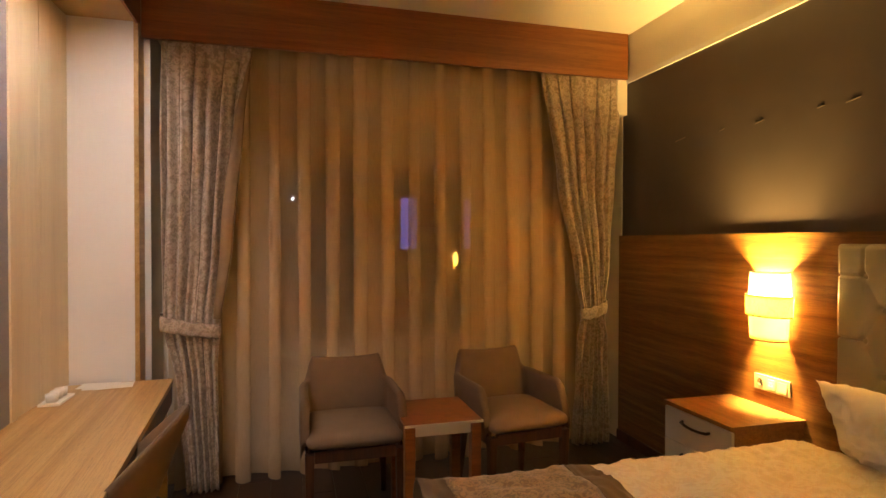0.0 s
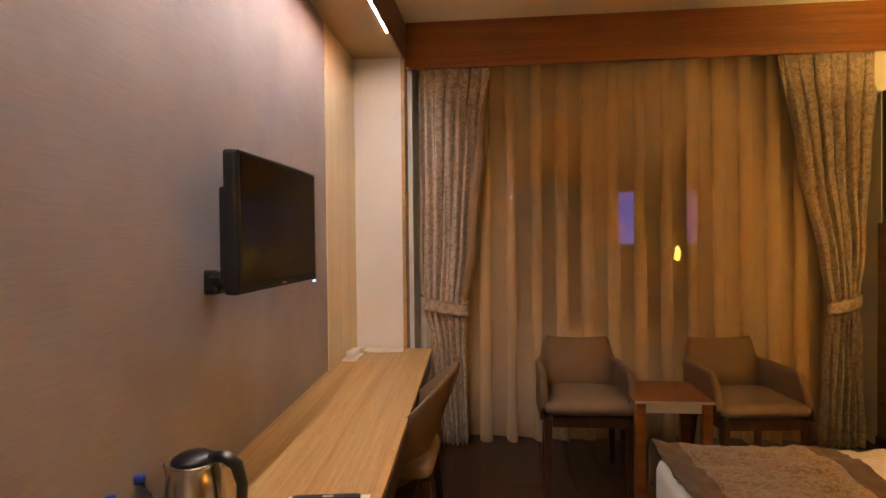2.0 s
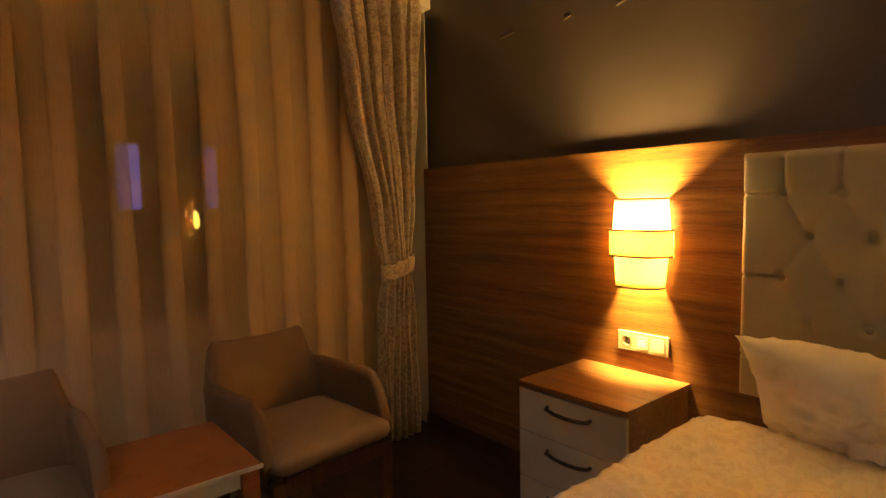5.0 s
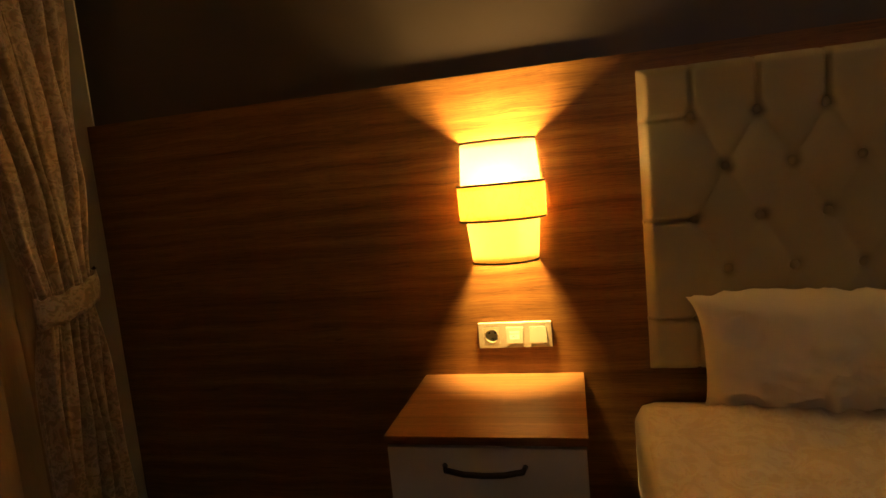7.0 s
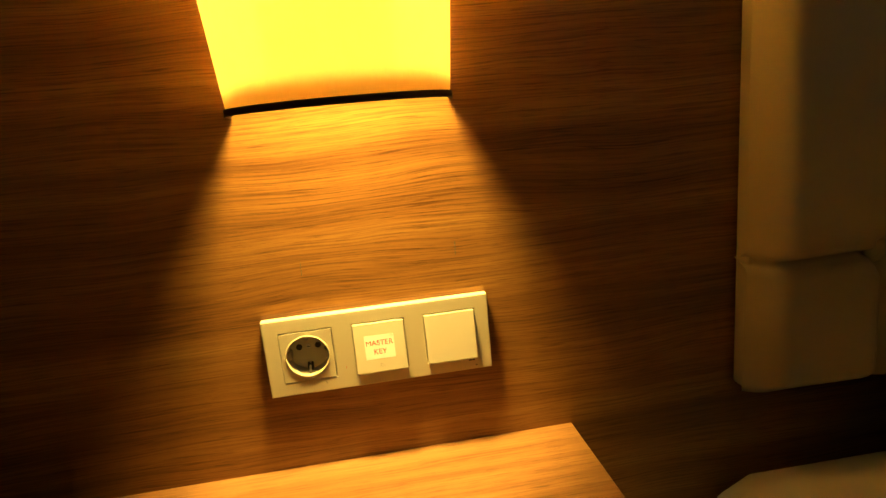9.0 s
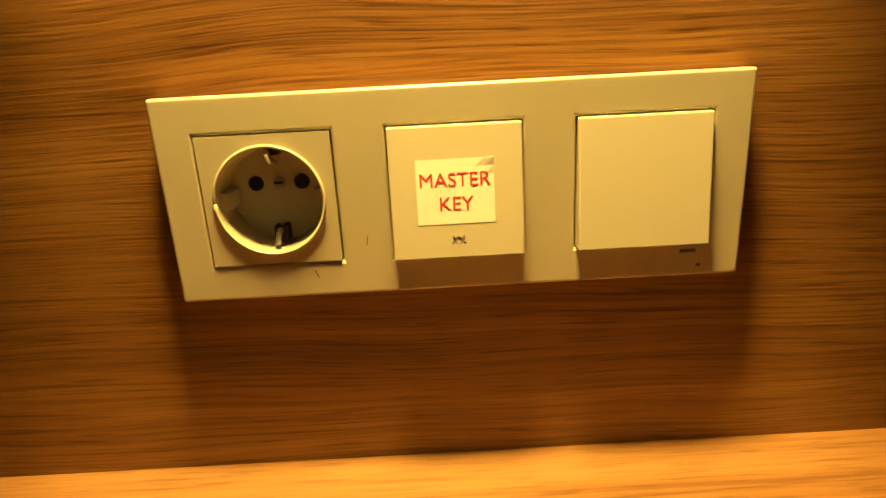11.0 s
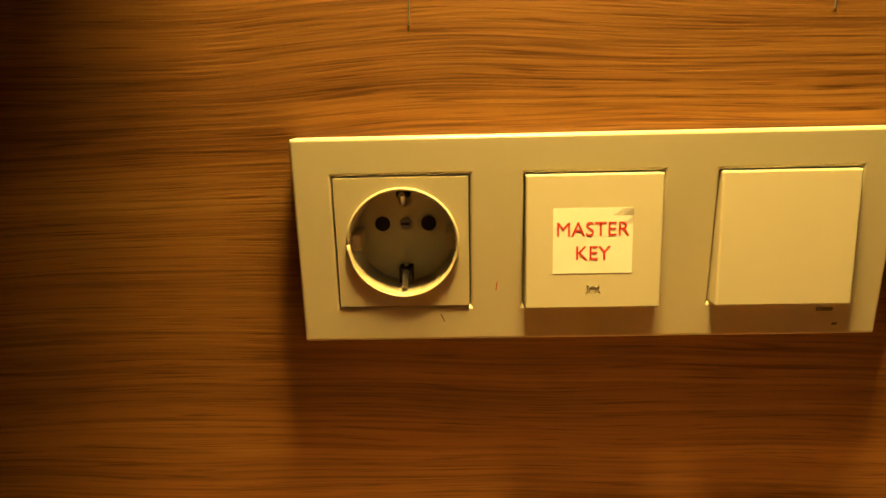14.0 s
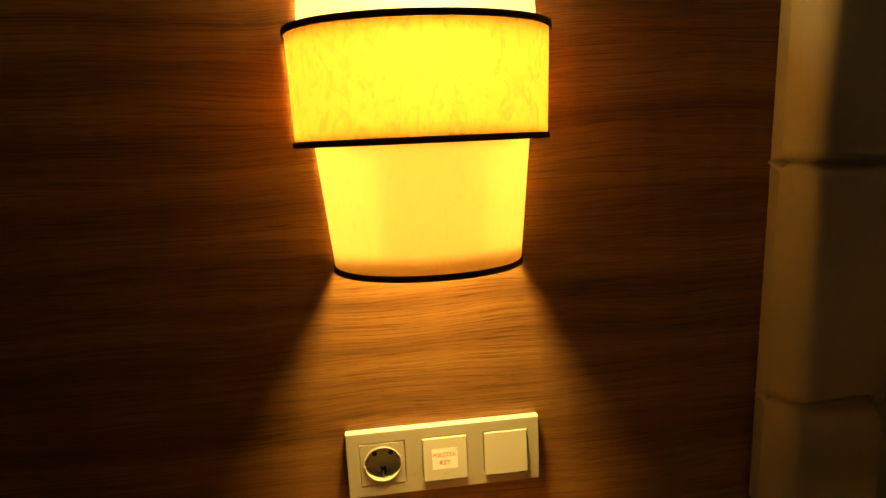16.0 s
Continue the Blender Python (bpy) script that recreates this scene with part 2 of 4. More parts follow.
BOTTLE = glass("blue_clear_plastic", (0.75, 0.85, 1.0), 0.05, 1.3)
BLUECAP = plain("blue_cap", (0.02, 0.06, 0.45), 0.4)
BLUELABEL = plain("pale_blue_label", (0.16, 0.24, 0.50), 0.4, 0.25, 60.0)
MIRROR, _, _, _b = material("mirror_silver", 0.01, 1.0)
_b.inputs["Base Color"].default_value = (0.9, 0.9, 0.9, 1)

# ---- mesh helpers ----


def box(bm, lo, hi, bevel=0.0, m=None):
    """Adds a box between two corners to bm."""
    vs = [bm.verts.new((x, y, z)) for x in (lo[0], hi[0]) for y in (lo[1], hi[1]) for z in (lo[2], hi[2])]
    fs = [bm.faces.new([vs[i] for i in f]) for f in ((0, 1, 3, 2), (4, 6, 7, 5), (0, 4, 5, 1), (2, 3, 7, 6), (0, 2, 6, 4), (1, 5, 7, 3))]
    if bevel:
        es = list({e for f in fs for e in f.edges})
        r = bmesh.ops.bevel(bm, geom=es, offset=bevel, segments=2, profile=0.6, affect="EDGES")
        vs = list({v for f in r["faces"] for v in f.verts} | {v for v in vs if v.is_valid})
    if m:
        bmesh.ops.transform(bm, matrix=m, verts=[v for v in vs if v.is_valid])
    return bm


def B(lo, hi, bevel=0.0, m=None):
    return box(bmesh.new(), lo, hi, bevel, m)


def part(name, bm, mat, parent=None, label="", smooth=False):
    me = bpy.data.meshes.new(name)
    bmesh.ops.recalc_face_normals(bm, faces=bm.faces)
    bm.to_mesh(me)
    bm.free()
    me.materials.append(mat)
    if smooth:
        for p in me.polygons:
            p.use_smooth = True
    ob = new(name, me)
    if parent:
        ob.parent = parent
    return tagged(ob, label)


def thing(name, x, y, z, label, category, group="", rz=0):
    e = new(name)
    e.matrix_basis = pose(x, y, z, 0, 0, rz)
    e.empty_display_size = 0.1
    return tagged(e, label, category, group)


def struct(name, bm, mat, label, category, smooth=False):
    return tagged(part(name, bm, mat, None, "", smooth), label, category, "", "structure")


def sheet(nu, nv, f, close=False):
    """A grid surface of points f(u, v), u and v from 0 to 1."""
    bm = bmesh.new()
    g = [[bm.verts.new(f(i / nu, j / nv)) for j in range(nv + 1)] for i in range(nu + (0 if close else 1))]
    n = len(g)
    for i in range(n if close else n - 1):
        for j in range(nv):
            bm.faces.new((g[i][j], g[(i + 1) % n][j], g[(i + 1) % n][j + 1], g[i][j + 1]))
    return bm


def lathe(profile, seg=32):
    """A turned solid round z from (radius, height) pairs."""
    def f(u, v):
        k = min(int(round(v * (len(profile) - 1))), len(profile) - 1)
        r, z = profile[k]
        return (r * math.cos(2 * math.pi * u), r * math.sin(2 * math.pi * u), z)
    return sheet(seg, len(profile) - 1, f, True)


def tube(points, r, seg=8):
    """A round bar along points."""
    bm = bmesh.new()
    rings = []
    for i, p in enumerate(points):
        a, b = Vector(points[max(i - 1, 0)]), Vector(points[min(i + 1, len(points) - 1)])
        d = (b - a).normalized()
        s = d.cross(Vector((0.31, 0.2, 0.93))).normalized()
        t = d.cross(s)
        rr = r[i] if isinstance(r, (list, tuple)) else r
        rings.append([bm.verts.new(Vector(p) + rr * (math.cos(2 * math.pi * k / seg) * s + math.sin(2 * math.pi * k / seg) * t)) for k in range(seg)])
    for a, b in zip(rings, rings[1:]):
        for k in range(seg):
            bm.faces.new((a[k], a[(k + 1) % seg], b[(k + 1) % seg], b[k]))
    bm.faces.new(rings[0])
    bm.faces.new(rings[-1])
    return bm


def disc(bm, c, r, axis, depth, seg=24):
    """A short cylinder at c, along axis 'x', 'y' or 'z'."""
    rot = {"x": pose(0, 0, 0, 0, 90, 0), "y": pose(0, 0, 0, 90, 0, 0), "z": pose(0, 0, 0)}[axis]
    bmesh.ops.create_cone(bm, cap_ends=True, segments=seg, radius1=r, radius2=r, depth=depth, matrix=Matrix.Translation(c) @ rot)
    return bm


def taper(cx, cy, z0, z1, w0, w1, dx=0.0, dy=0.0):
    """A square leg, w0 wide at its foot and w1 at its top, its foot moved by dx, dy."""
    bm = bmesh.new()
    q = []
    for z, w, ox, oy in ((z0, w0, dx, dy), (z1, w1, 0, 0)):
        q.append([bm.verts.new((cx + ox + sx * w / 2, cy + oy + sy * w / 2, z)) for sx, sy in ((-1, -1), (1, -1), (1, 1), (-1, 1))])
    for k in range(4):
        bm.faces.new((q[0][k], q[0][(k + 1) % 4], q[1][(k + 1) % 4], q[1][k]))
    bm.faces.new(q[0]), bm.faces.new(q[1])
    bmesh.ops.bevel(bm, geom=bm.edges[:], offset=0.003, segments=2, affect="EDGES")
    return bm


def soft(ob, width=0.004, seg=2):
    m = ob.modifiers.new("bevel", "BEVEL")
    m.width, m.segments, m.limit_method = width, seg, "ANGLE"
    return ob


def thick(ob, t):
    m = ob.modifiers.new("solid", "SOLIDIFY")
    m.thickness, m.offset = t, 0
    return ob


# ---- plan ----
CEILING = 3.105
TV_X = -3.71          # wallpapered wall
FASCIA_X = -3.335     # outer side of the soffit and valance line
VAL_Y = 1.35          # front of the curtain valance
WIN_Y = 1.76          # inner side of the window wall
BACK_Y = -4.6
WIN = (-2.64, -1.02, 0.74, 2.19)

# ---- structure ----
floor = struct("floor", B((-4.0, BACK_Y, -0.12), (0.2, 2.0, -0.012)), DARK, "dark underfloor below the laminate planks", "floor")
struct("ceiling", B((-4.0, BACK_Y - 0.2, CEILING), (0.3, 2.0, CEILING + 0.15)), CEIL, "cream painted plaster ceiling", "ceiling")
struct("wall_east_corner", B((0.010, 1.4405, 0.0), (0.25, 1.95, 2.74)), CREAM, "cream painted wall beside the window", "wall")
wr = struct("wall_east", B((0.016, BACK_Y, 0.0), (0.25, 1.44, 2.74)), GREYP, "grey-brown glossy painted bedroom wall with scratches", "wall")
struct("wall_east_upper", B((0.012, BACK_Y, 2.74), (0.25, 1.95, CEILING)), CREAM, "cream painted upper wall band", "wall")
struct("trim_east", B((0.002, BACK_Y, 2.735), (0.0115, VAL_Y + 0.1, 2.775), 0.004), WHITE, "cream cove moulding along wall", "trim")
struct("beam_corner", B((-0.075, VAL_Y + 0.025, 2.50), (0.010, WIN_Y, 2.78), 0.003), CREAM, "cream painted beam end in the corner", "beam")
struct("wall_west", B((-4.0, BACK_Y, 0.0), (-3.74, 1.31, CEILING)), CREAM, "cream painted wall behind the desk", "wall")
struct("wall_south", B((-4.0, BACK_Y - 0.2, 0.0), (0.25, BACK_Y, CEILING)), CREAM, "plain cream rear wall", "wall")
SKEW = 3.2            # the desk wall stands slightly askew
wp = struct("wallpaper_panel", B((-0.16, -2.54, 0.0), (0.0, 0.0, 2.838), 0.002, pose(TV_X, 0.575, 0, 0, 0, SKEW)), PAPER, "grey linen textured wallpaper panel", "wall panel")
for k, (a, b) in enumerate(((0.578, 0.64), (0.644, 0.93), (0.934, 1.31))):
    struct("niche_board", B((-3.74, a, 0.70), (-3.715 + (0.012 if k == 0 else 0), b, 2.838), 0.003), MAPLE, "pale maple veneer board in desk niche", "wall panel")
struct("wall_west_rear", B((-0.30, -5.3, 0.0), (-0.03, -2.5405, 2.838), 0.0, pose(TV_X, 0.575, 0, 0, 0, SKEW)), CREAM, "cream painted wall behind the mirror", "wall")
struct("column", B((-4.0, 1.312, 0.0), (-3.362, WIN_Y + 0.2, CEILING)), WHITE, "white painted column beside the window", "column")
struct("column_trim", B((-3.362, 1.29, 0.0), (FASCIA_X, 1.42, 2.84), 0.003), OAK, "oak veneer corner trim of column", "trim")
struct("window_reveal", B((-3.36, 1.425, 0.0), (-3.30, WIN_Y, 2.84), 0.003), WHITE, "white window reveal beside the drape", "trim")
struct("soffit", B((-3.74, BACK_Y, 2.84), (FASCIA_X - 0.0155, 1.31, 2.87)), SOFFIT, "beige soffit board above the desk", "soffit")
struct("soffit_fascia", B((FASCIA_X - 0.015, BACK_Y, 2.826), (FASCIA_X, VAL_Y - 0.001, CEILING), 0.002), RED_VAL, "red walnut fascia board of soffit", "fascia")
struct("curtain_valance", B((FASCIA_X + 0.001, VAL_Y, 2.765), (-0.001, VAL_Y + 0.03, CEILING), 0.002), RED_VAL, "red walnut curtain valance board", "valance")
bm = bmesh.new()
for lo, hi in (((0.0, BACK_Y, 0.0), (0.0155, 0.048, 1.585)), ((0.0, 0.098, 0.0), (0.0155, 1.46, 1.585)), ((0.0, 0.048, 0.0), (0.0155, 0.098, 0.756)), ((0.0, 0.048, 0.805), (0.0155, 0.098, 1.585))):
    box(bm, lo, hi)
struct("wood_panelling", bm, RED_WALL, "red walnut laminate wall panelling with horizontal grain", "wall panel")
struct("baseboard_east", B((-0.014, 0.32, 0.0), (-0.0005, 1.46, 0.08), 0.003), RED_LEG, "dark wooden baseboard", "baseboard")

# window wall with its opening
bm = bmesh.new()
x0, x1, z0, z1 = WIN
for lo, hi in (((-3.36, WIN_Y, 0), (x0, WIN_Y + 0.22, CEILING)), ((x1, WIN_Y, 0), (0.2, WIN_Y + 0.22, CEILING)),
               ((x0, WIN_Y, 0), (x1, WIN_Y + 0.22, z0)), ((x0, WIN_Y, z1), (x1, WIN_Y + 0.22, CEILING))):
    box(bm, lo, hi)
struct("wall_north", bm, CREAM, "cream painted window wall", "wall")
win = tagged(new("window_1"), "plastic framed casement window at night behind sheer curtains", "window", "", "structure")
xm = -1.83
for a, b in ((x0, xm), (xm, x1)):
    fr = bmesh.new()
    w = 0.075
    for lo, hi in (((a, 0, z0), (a + w, 0.07, z1)), ((b - w, 0, z0), (b, 0.07, z1)), ((a + w, 0, z0), (b - w, 0.07, z0 + w)), ((a + w, 0, z1 - w), (b - w, 0.07, z1))):
        box(fr, (lo[0], WIN_Y + 0.02, lo[2]), (hi[0], WIN_Y + 0.09, hi[2]), 0.004)
    fo = part("window_frame", fr, UPVC, win)
    pane = part("pane", B((a + w, WIN_Y + 0.05, z0 + w), (b - w, WIN_Y + 0.056, z1 - w)), GLASS, win)
    pane.visible_shadow = False
part("window_sill", B((x0 - 0.04, WIN_Y - 0.10, z0 - 0.03), (x1 + 0.04, WIN_Y + 0.02, z0 - 0.002), 0.004), WHITE, win)
h = part("window_handle", tube([(xm + 0.10, WIN_Y - 0.02, 1.45), (xm + 0.10, WIN_Y - 0.03, 1.33)], 0.011), UPVC, win)
part("handle_base", B((xm + 0.085, WIN_Y - 0.02, 1.40), (xm + 0.115, WIN_Y + 0.02, 1.47), 0.004), UPVC, win)

# outside at night
struct("ground", B((-300, 2.2, -6.4), (300, 300, -6.0)), ASPHALT, "dark asphalt street at night", "ground")
hb = thing("house", 0, 9, -6, "dark house across the street with lit panes", "house")
part("wall", B((-14, 0, 0), (16, 6, 12)), FACADE, hb)
part("roof", B((-14.4, -0.4, 12.0), (16.4, 6.4, 12.4), 0.03), ASPHALT, hb)
for a, b in ((-0.28, 0.05), (1.075, 1.285)):
    wi = part("window", B((a - 0.1, -0.06, 7.30), (b + 0.1, -0.001, 8.52), 0.01), UPVC, hb)
    part("pane", B((a, -0.075, 7.38), (b, -0.061, 8.42)), BLUEGLOW, wi, "blue lit window pane")
sl = thing("street_lamp", 0.727, 8.4, -6.0, "amber street lamp on a dark pole", "street lamp")
part("pole", tube([(0, 0, 0), (0, 0, 7.05)], 0.04), BRONZE, sl)
part("lantern", lathe([(0.0, 7.05), (0.035, 7.06), (0.055, 7.16), (0.035, 7.30), (0.0, 7.33)], 12), AMBER, sl, "amber glowing lantern")
s2 = thing("wall_lamp", -2.41, 8.93, 2.36, "small white lamp on the facade opposite", "lamp")
part("bulb", lathe([(0.0, -0.032), (0.032, 0.0), (0.0, 0.032)], 10), STAR, s2)
part("bracket", B((-0.02, -0.0, -0.06), (0.02, 0.07, -0.02), 0.005), BRONZE, s2)

# ---- curtains ----


def sheer_curtain():
    xa, xb, per = -3.22, -0.06, 0.187
    n = int((xb - xa) / per)
    rnd = [random.uniform(-1, 1) for _ in range(n + 2)]

    def f(u, v):
        s = u * n
        k = int(min(s, n - 1))
        w = rnd[k] * (1 - (s - k)) + rnd[k + 1] * (s - k)
        z = 0.02 + v * 2.90 + (1 - v) * 0.012 * math.sin(7 * s)
        amp = 0.084 + 0.005 * w + 0.006 * math.sin(3 * v + k)
        x = xa + per * (s + 0.05 * w) + amp * math.sin(2 * math.pi * s) + (1 - v) * 0.006 * math.sin(1.7 * s + 2 * v)
        y = 1.50 + (0.040 + 0.008 * (1 - v)) * math.cos(2 * math.pi * s) + 0.006 * math.sin(9 * v + s)
        y -= 0.15 * (1 - v) ** 1.3 * (1 - u) ** 0.7
        return (x, y, z)
    e = thing("sheer_curtain", -1.6, 1.475, 0, "beige translucent pleated sheer curtain over the window", "curtain")
    bm = sheet(n * 20, 14, f)
    bmesh.ops.translate(bm, verts=bm.verts, vec=(1.6, -1.475, 0))
    part("voile", bm, SHEER, e, "", True)
    part("curtain_track", B((-1.72, -0.02, 2.925), (1.58, 0.02, 2.95), 0.003), WHITE, e)


sheer_curtain()


def drape(name, left, right, tie_z, folds, knot_side, label, out=0.0):
    """left(z), right(z): the edges; gathered at tie_z."""
    e = thing(name, (left(0.1) + right(0.1)) / 2, 1.40, 0, label, "curtain", "damask drapes")
    ox = e.matrix_basis.translation.x

    def f(u, v):
        z = 0.012 + v * 2.90
        a, b = left(z), right(z)
        near = math.exp(-((z - tie_z) / 0.22) ** 2)
        ph = 2 * math.pi * folds * (u + 0.015 * math.sin(5 * u + 2 * z))
        amp = 0.044 * (1 - 0.5 * near) * (0.75 + 0.35 * math.sin(3 * u * folds + 1))
        x = a + (b - a) * (u + 0.35 / folds * math.sin(ph + 0.8) * 0.45)
        y = amp * math.sin(ph) + 0.010 * math.sin(2.3 * ph + z * 3) - 0.028 * near * math.sin(math.pi * u) + 0.006 * math.sin(11 * z + 9 * u) - out * max(0.0, 1 - z / 2.6)
        y *= 1 - 0.72 * min(1.0, max(0.0, (z - 2.40) / 0.25))
        return (x - ox, y, z)
    thick(part("cloth", sheet(folds * 18, 60, f), DRAPE, e, "", True), 0.003)

    def hem(u, v):
        z = tie_z + 0.05 + v * (2.70 - tie_z)
        edge = right(z) if knot_side < 0 else left(z)
        w = 0.075 * math.sin(math.pi * min(1.0, 0.12 + 0.9 * v)) ** 0.6
        return (edge - ox + knot_side * (w * u - 0.012), -0.002 - 0.046 * (1 - v) ** 0.5 - out * max(0.0, 1 - z / 2.6) - 0.012 * math.sin(math.pi * u) + 0.004 * math.sin(13 * z), z)
    if out:
        thick(part("turned_edge", sheet(6, 40, hem), LINING, e, "brown lining of the turned front edge", True), 0.003)

    def band(u, v):
        ang = 2 * math.pi * u
        a, b = left(tie_z), right(tie_z)
        cx, hw = (a + b) / 2 - ox, (b - a) / 2 + 0.006
        tilt = -knot_side * 0.03 * math.cos(ang)
        bulge = 0.006 * math.sin(math.pi * v)
        return (cx + (hw + bulge) * math.cos(ang), -0.014 - out * (1 - tie_z / 2.6) + (0.062 + bulge) * math.sin(ang), tie_z - 0.045 + 0.09 * v - tilt + 0.004 * math.sin(9 * ang))
    thick(part("tie_band", sheet(48, 6, band, True), DRAPE, e, "matching fabric tieback", True), 0.004)
    kx = (left(tie_z) if knot_side < 0 else right(tie_z)) - ox
    part("hook", tube([(kx, 0.10, tie_z + 0.05), (kx, 0.0, tie_z + 0.06), (kx + knot_side * 0.02, -0.02, tie_z + 0.08)], 0.006), BRONZE, e)


def ease(z, pts):
    """Smooth interpolation through (height, value) pairs."""
    for (za, a), (zb, b) in zip(pts, pts[1:]):
        if z <= zb:
            k = max(0.0, (z - za) / (zb - za))
            k = k * k * (3 - 2 * k) * 0.5 + k * 0.5
            return a + (b - a) * k
    return pts[-1][1]


drape("drape", lambda z: ease(z, [(0, -3.085), (0.7, -3.15), (1.0, -3.22), (1.3, -3.23), (2.9, -3.24)]),
      lambda z: ease(z, [(0, -2.89), (0.8, -2.91), (1.0, -2.90), (1.5, -2.83), (2.3, -2.76), (2.9, -2.70)]), 1.01, 6, -1,
      "silver-brown damask drape tied back beside the desk", 0.13)
drape("drape", lambda z: ease(z, [(0, -0.42), (0.8, -0.38), (1.0, -0.355), (1.3, -0.40), (2.0, -0.57), (2.9, -0.72)]),
      lambda z: ease(z, [(0, -0.13), (0.8, -0.15), (1.0, -0.165), (1.4, -0.12), (2.9, -0.045)]), 1.02, 6, 1,
      "silver-brown damask drape tied back beside the panelled wall")

# ---- sconce ----


def sconce(y):
    e = thing("wall_lamp", -0.0005, y, 1.026, "three-tiered parchment half-drum wall lamp, lit, on the panelling", "wall lamp", "bedside wall lamps")
    part("back_plate", B((-0.012, -0.05, 0.10), (0.0, 0.05, 0.30), 0.003), BRONZE, e)

    def tier(z0, z1, w0, w1, d0, d1, mat, label):
        def f(u, v):
            a = math.pi * u
            w, d = w0 + (w1 - w0) * v, d0 + (d1 - d0) * v
            return (-d * abs(math.sin(a)) ** 0.75 - 0.001, w * math.cos(a), z0 + (z1 - z0) * v)
        s = thick(part("shade", sheet(40, 6, f), mat, e, label, True), 0.0015)
        for zz, v in ((z0, 0.0), (z1, 1.0)):
            pts = [f(k / 40, v) for k in range(41)]
            bm = bmesh.new()
            rows = []
            for px, py, pz in pts:
                k = 1.018
                rows.append([bm.verts.new((px * k - 0.0005, py * k, zz - 0.003)), bm.verts.new((px * k - 0.0005, py * k, zz + 0.003))])
            for p, q in zip(rows, rows[1:]):
                bm.faces.new((p[0], q[0], q[1], p[1]))
            thick(part("rim", bm, TRIM, s, "dark fabric edging", True), 0.002)
    tier(-0.006, 0.128, 0.100, 0.112, 0.098, 0.096, SHADE, "plain parchment lower shade")
    tier(0.122, 0.228, 0.130, 0.132, 0.108, 0.110, SHADE_MID, "crinkled parchment middle shade")
    tier(0.224, 0.354, 0.121, 0.112, 0.094, 0.088, SHADE_HOT, "parchment upper shade, whitened to show the bulb's glare")
    for z, wi, di, wo, do in ((0.126, 0.108, 0.091, 0.129, 0.107), (0.224, 0.117, 0.091, 0.131, 0.109)):
        def ring(u, v):
            a = math.pi * u
            w, d = wi + (wo - wi) * v, di + (do - di) * v
            return (-d * abs(math.sin(a)) ** 0.75 - 0.001, w * math.cos(a), z)
        thick(part("ledge", sheet(40, 1, ring), TRIM, e, "dark ledge between shades"), 0.0015)
    part("lamp_holder", B((-0.055, -0.012, 0.146), (-0.012, 0.012, 0.176), 0.004), BRONZE, e)
    part("bulb", lathe([(0.0, -0.034), (0.012, -0.030), (0.019, 0.0), (0.014, 0.026), (0.0, 0.036)], 16), BULB, e, "small glowing bulb", True).matrix_basis = pose(-0.055, 0, 0.224)
    la = bpy.data.lights.new("sconce_light", "POINT")
    la.energy, la.color, la.shadow_soft_size = SCONCE_WATTS, WARM, 0.052
    new("sconce_light", la).matrix_basis = pose(-0.055, y, 1.026 + 0.224)


sconce(0.008)
sconce(-2.42)

# ---- LED strip ----
led = thing("led_strip", FASCIA_X - 0.0205, -0.7, 2.84, "bright LED strip along the soffit above the desk", "light strip")
part("diffuser", B((-0.008, -2.3, -0.0035), (0.003, 1.49, -0.0005), 0.001), LEDM, led)
part("channel", B((-0.012, -2.31, -0.006), (-0.0085, 1.50, -0.0004)), WHITE, led)

# ---- switch plate ----
PZ = 0.7805


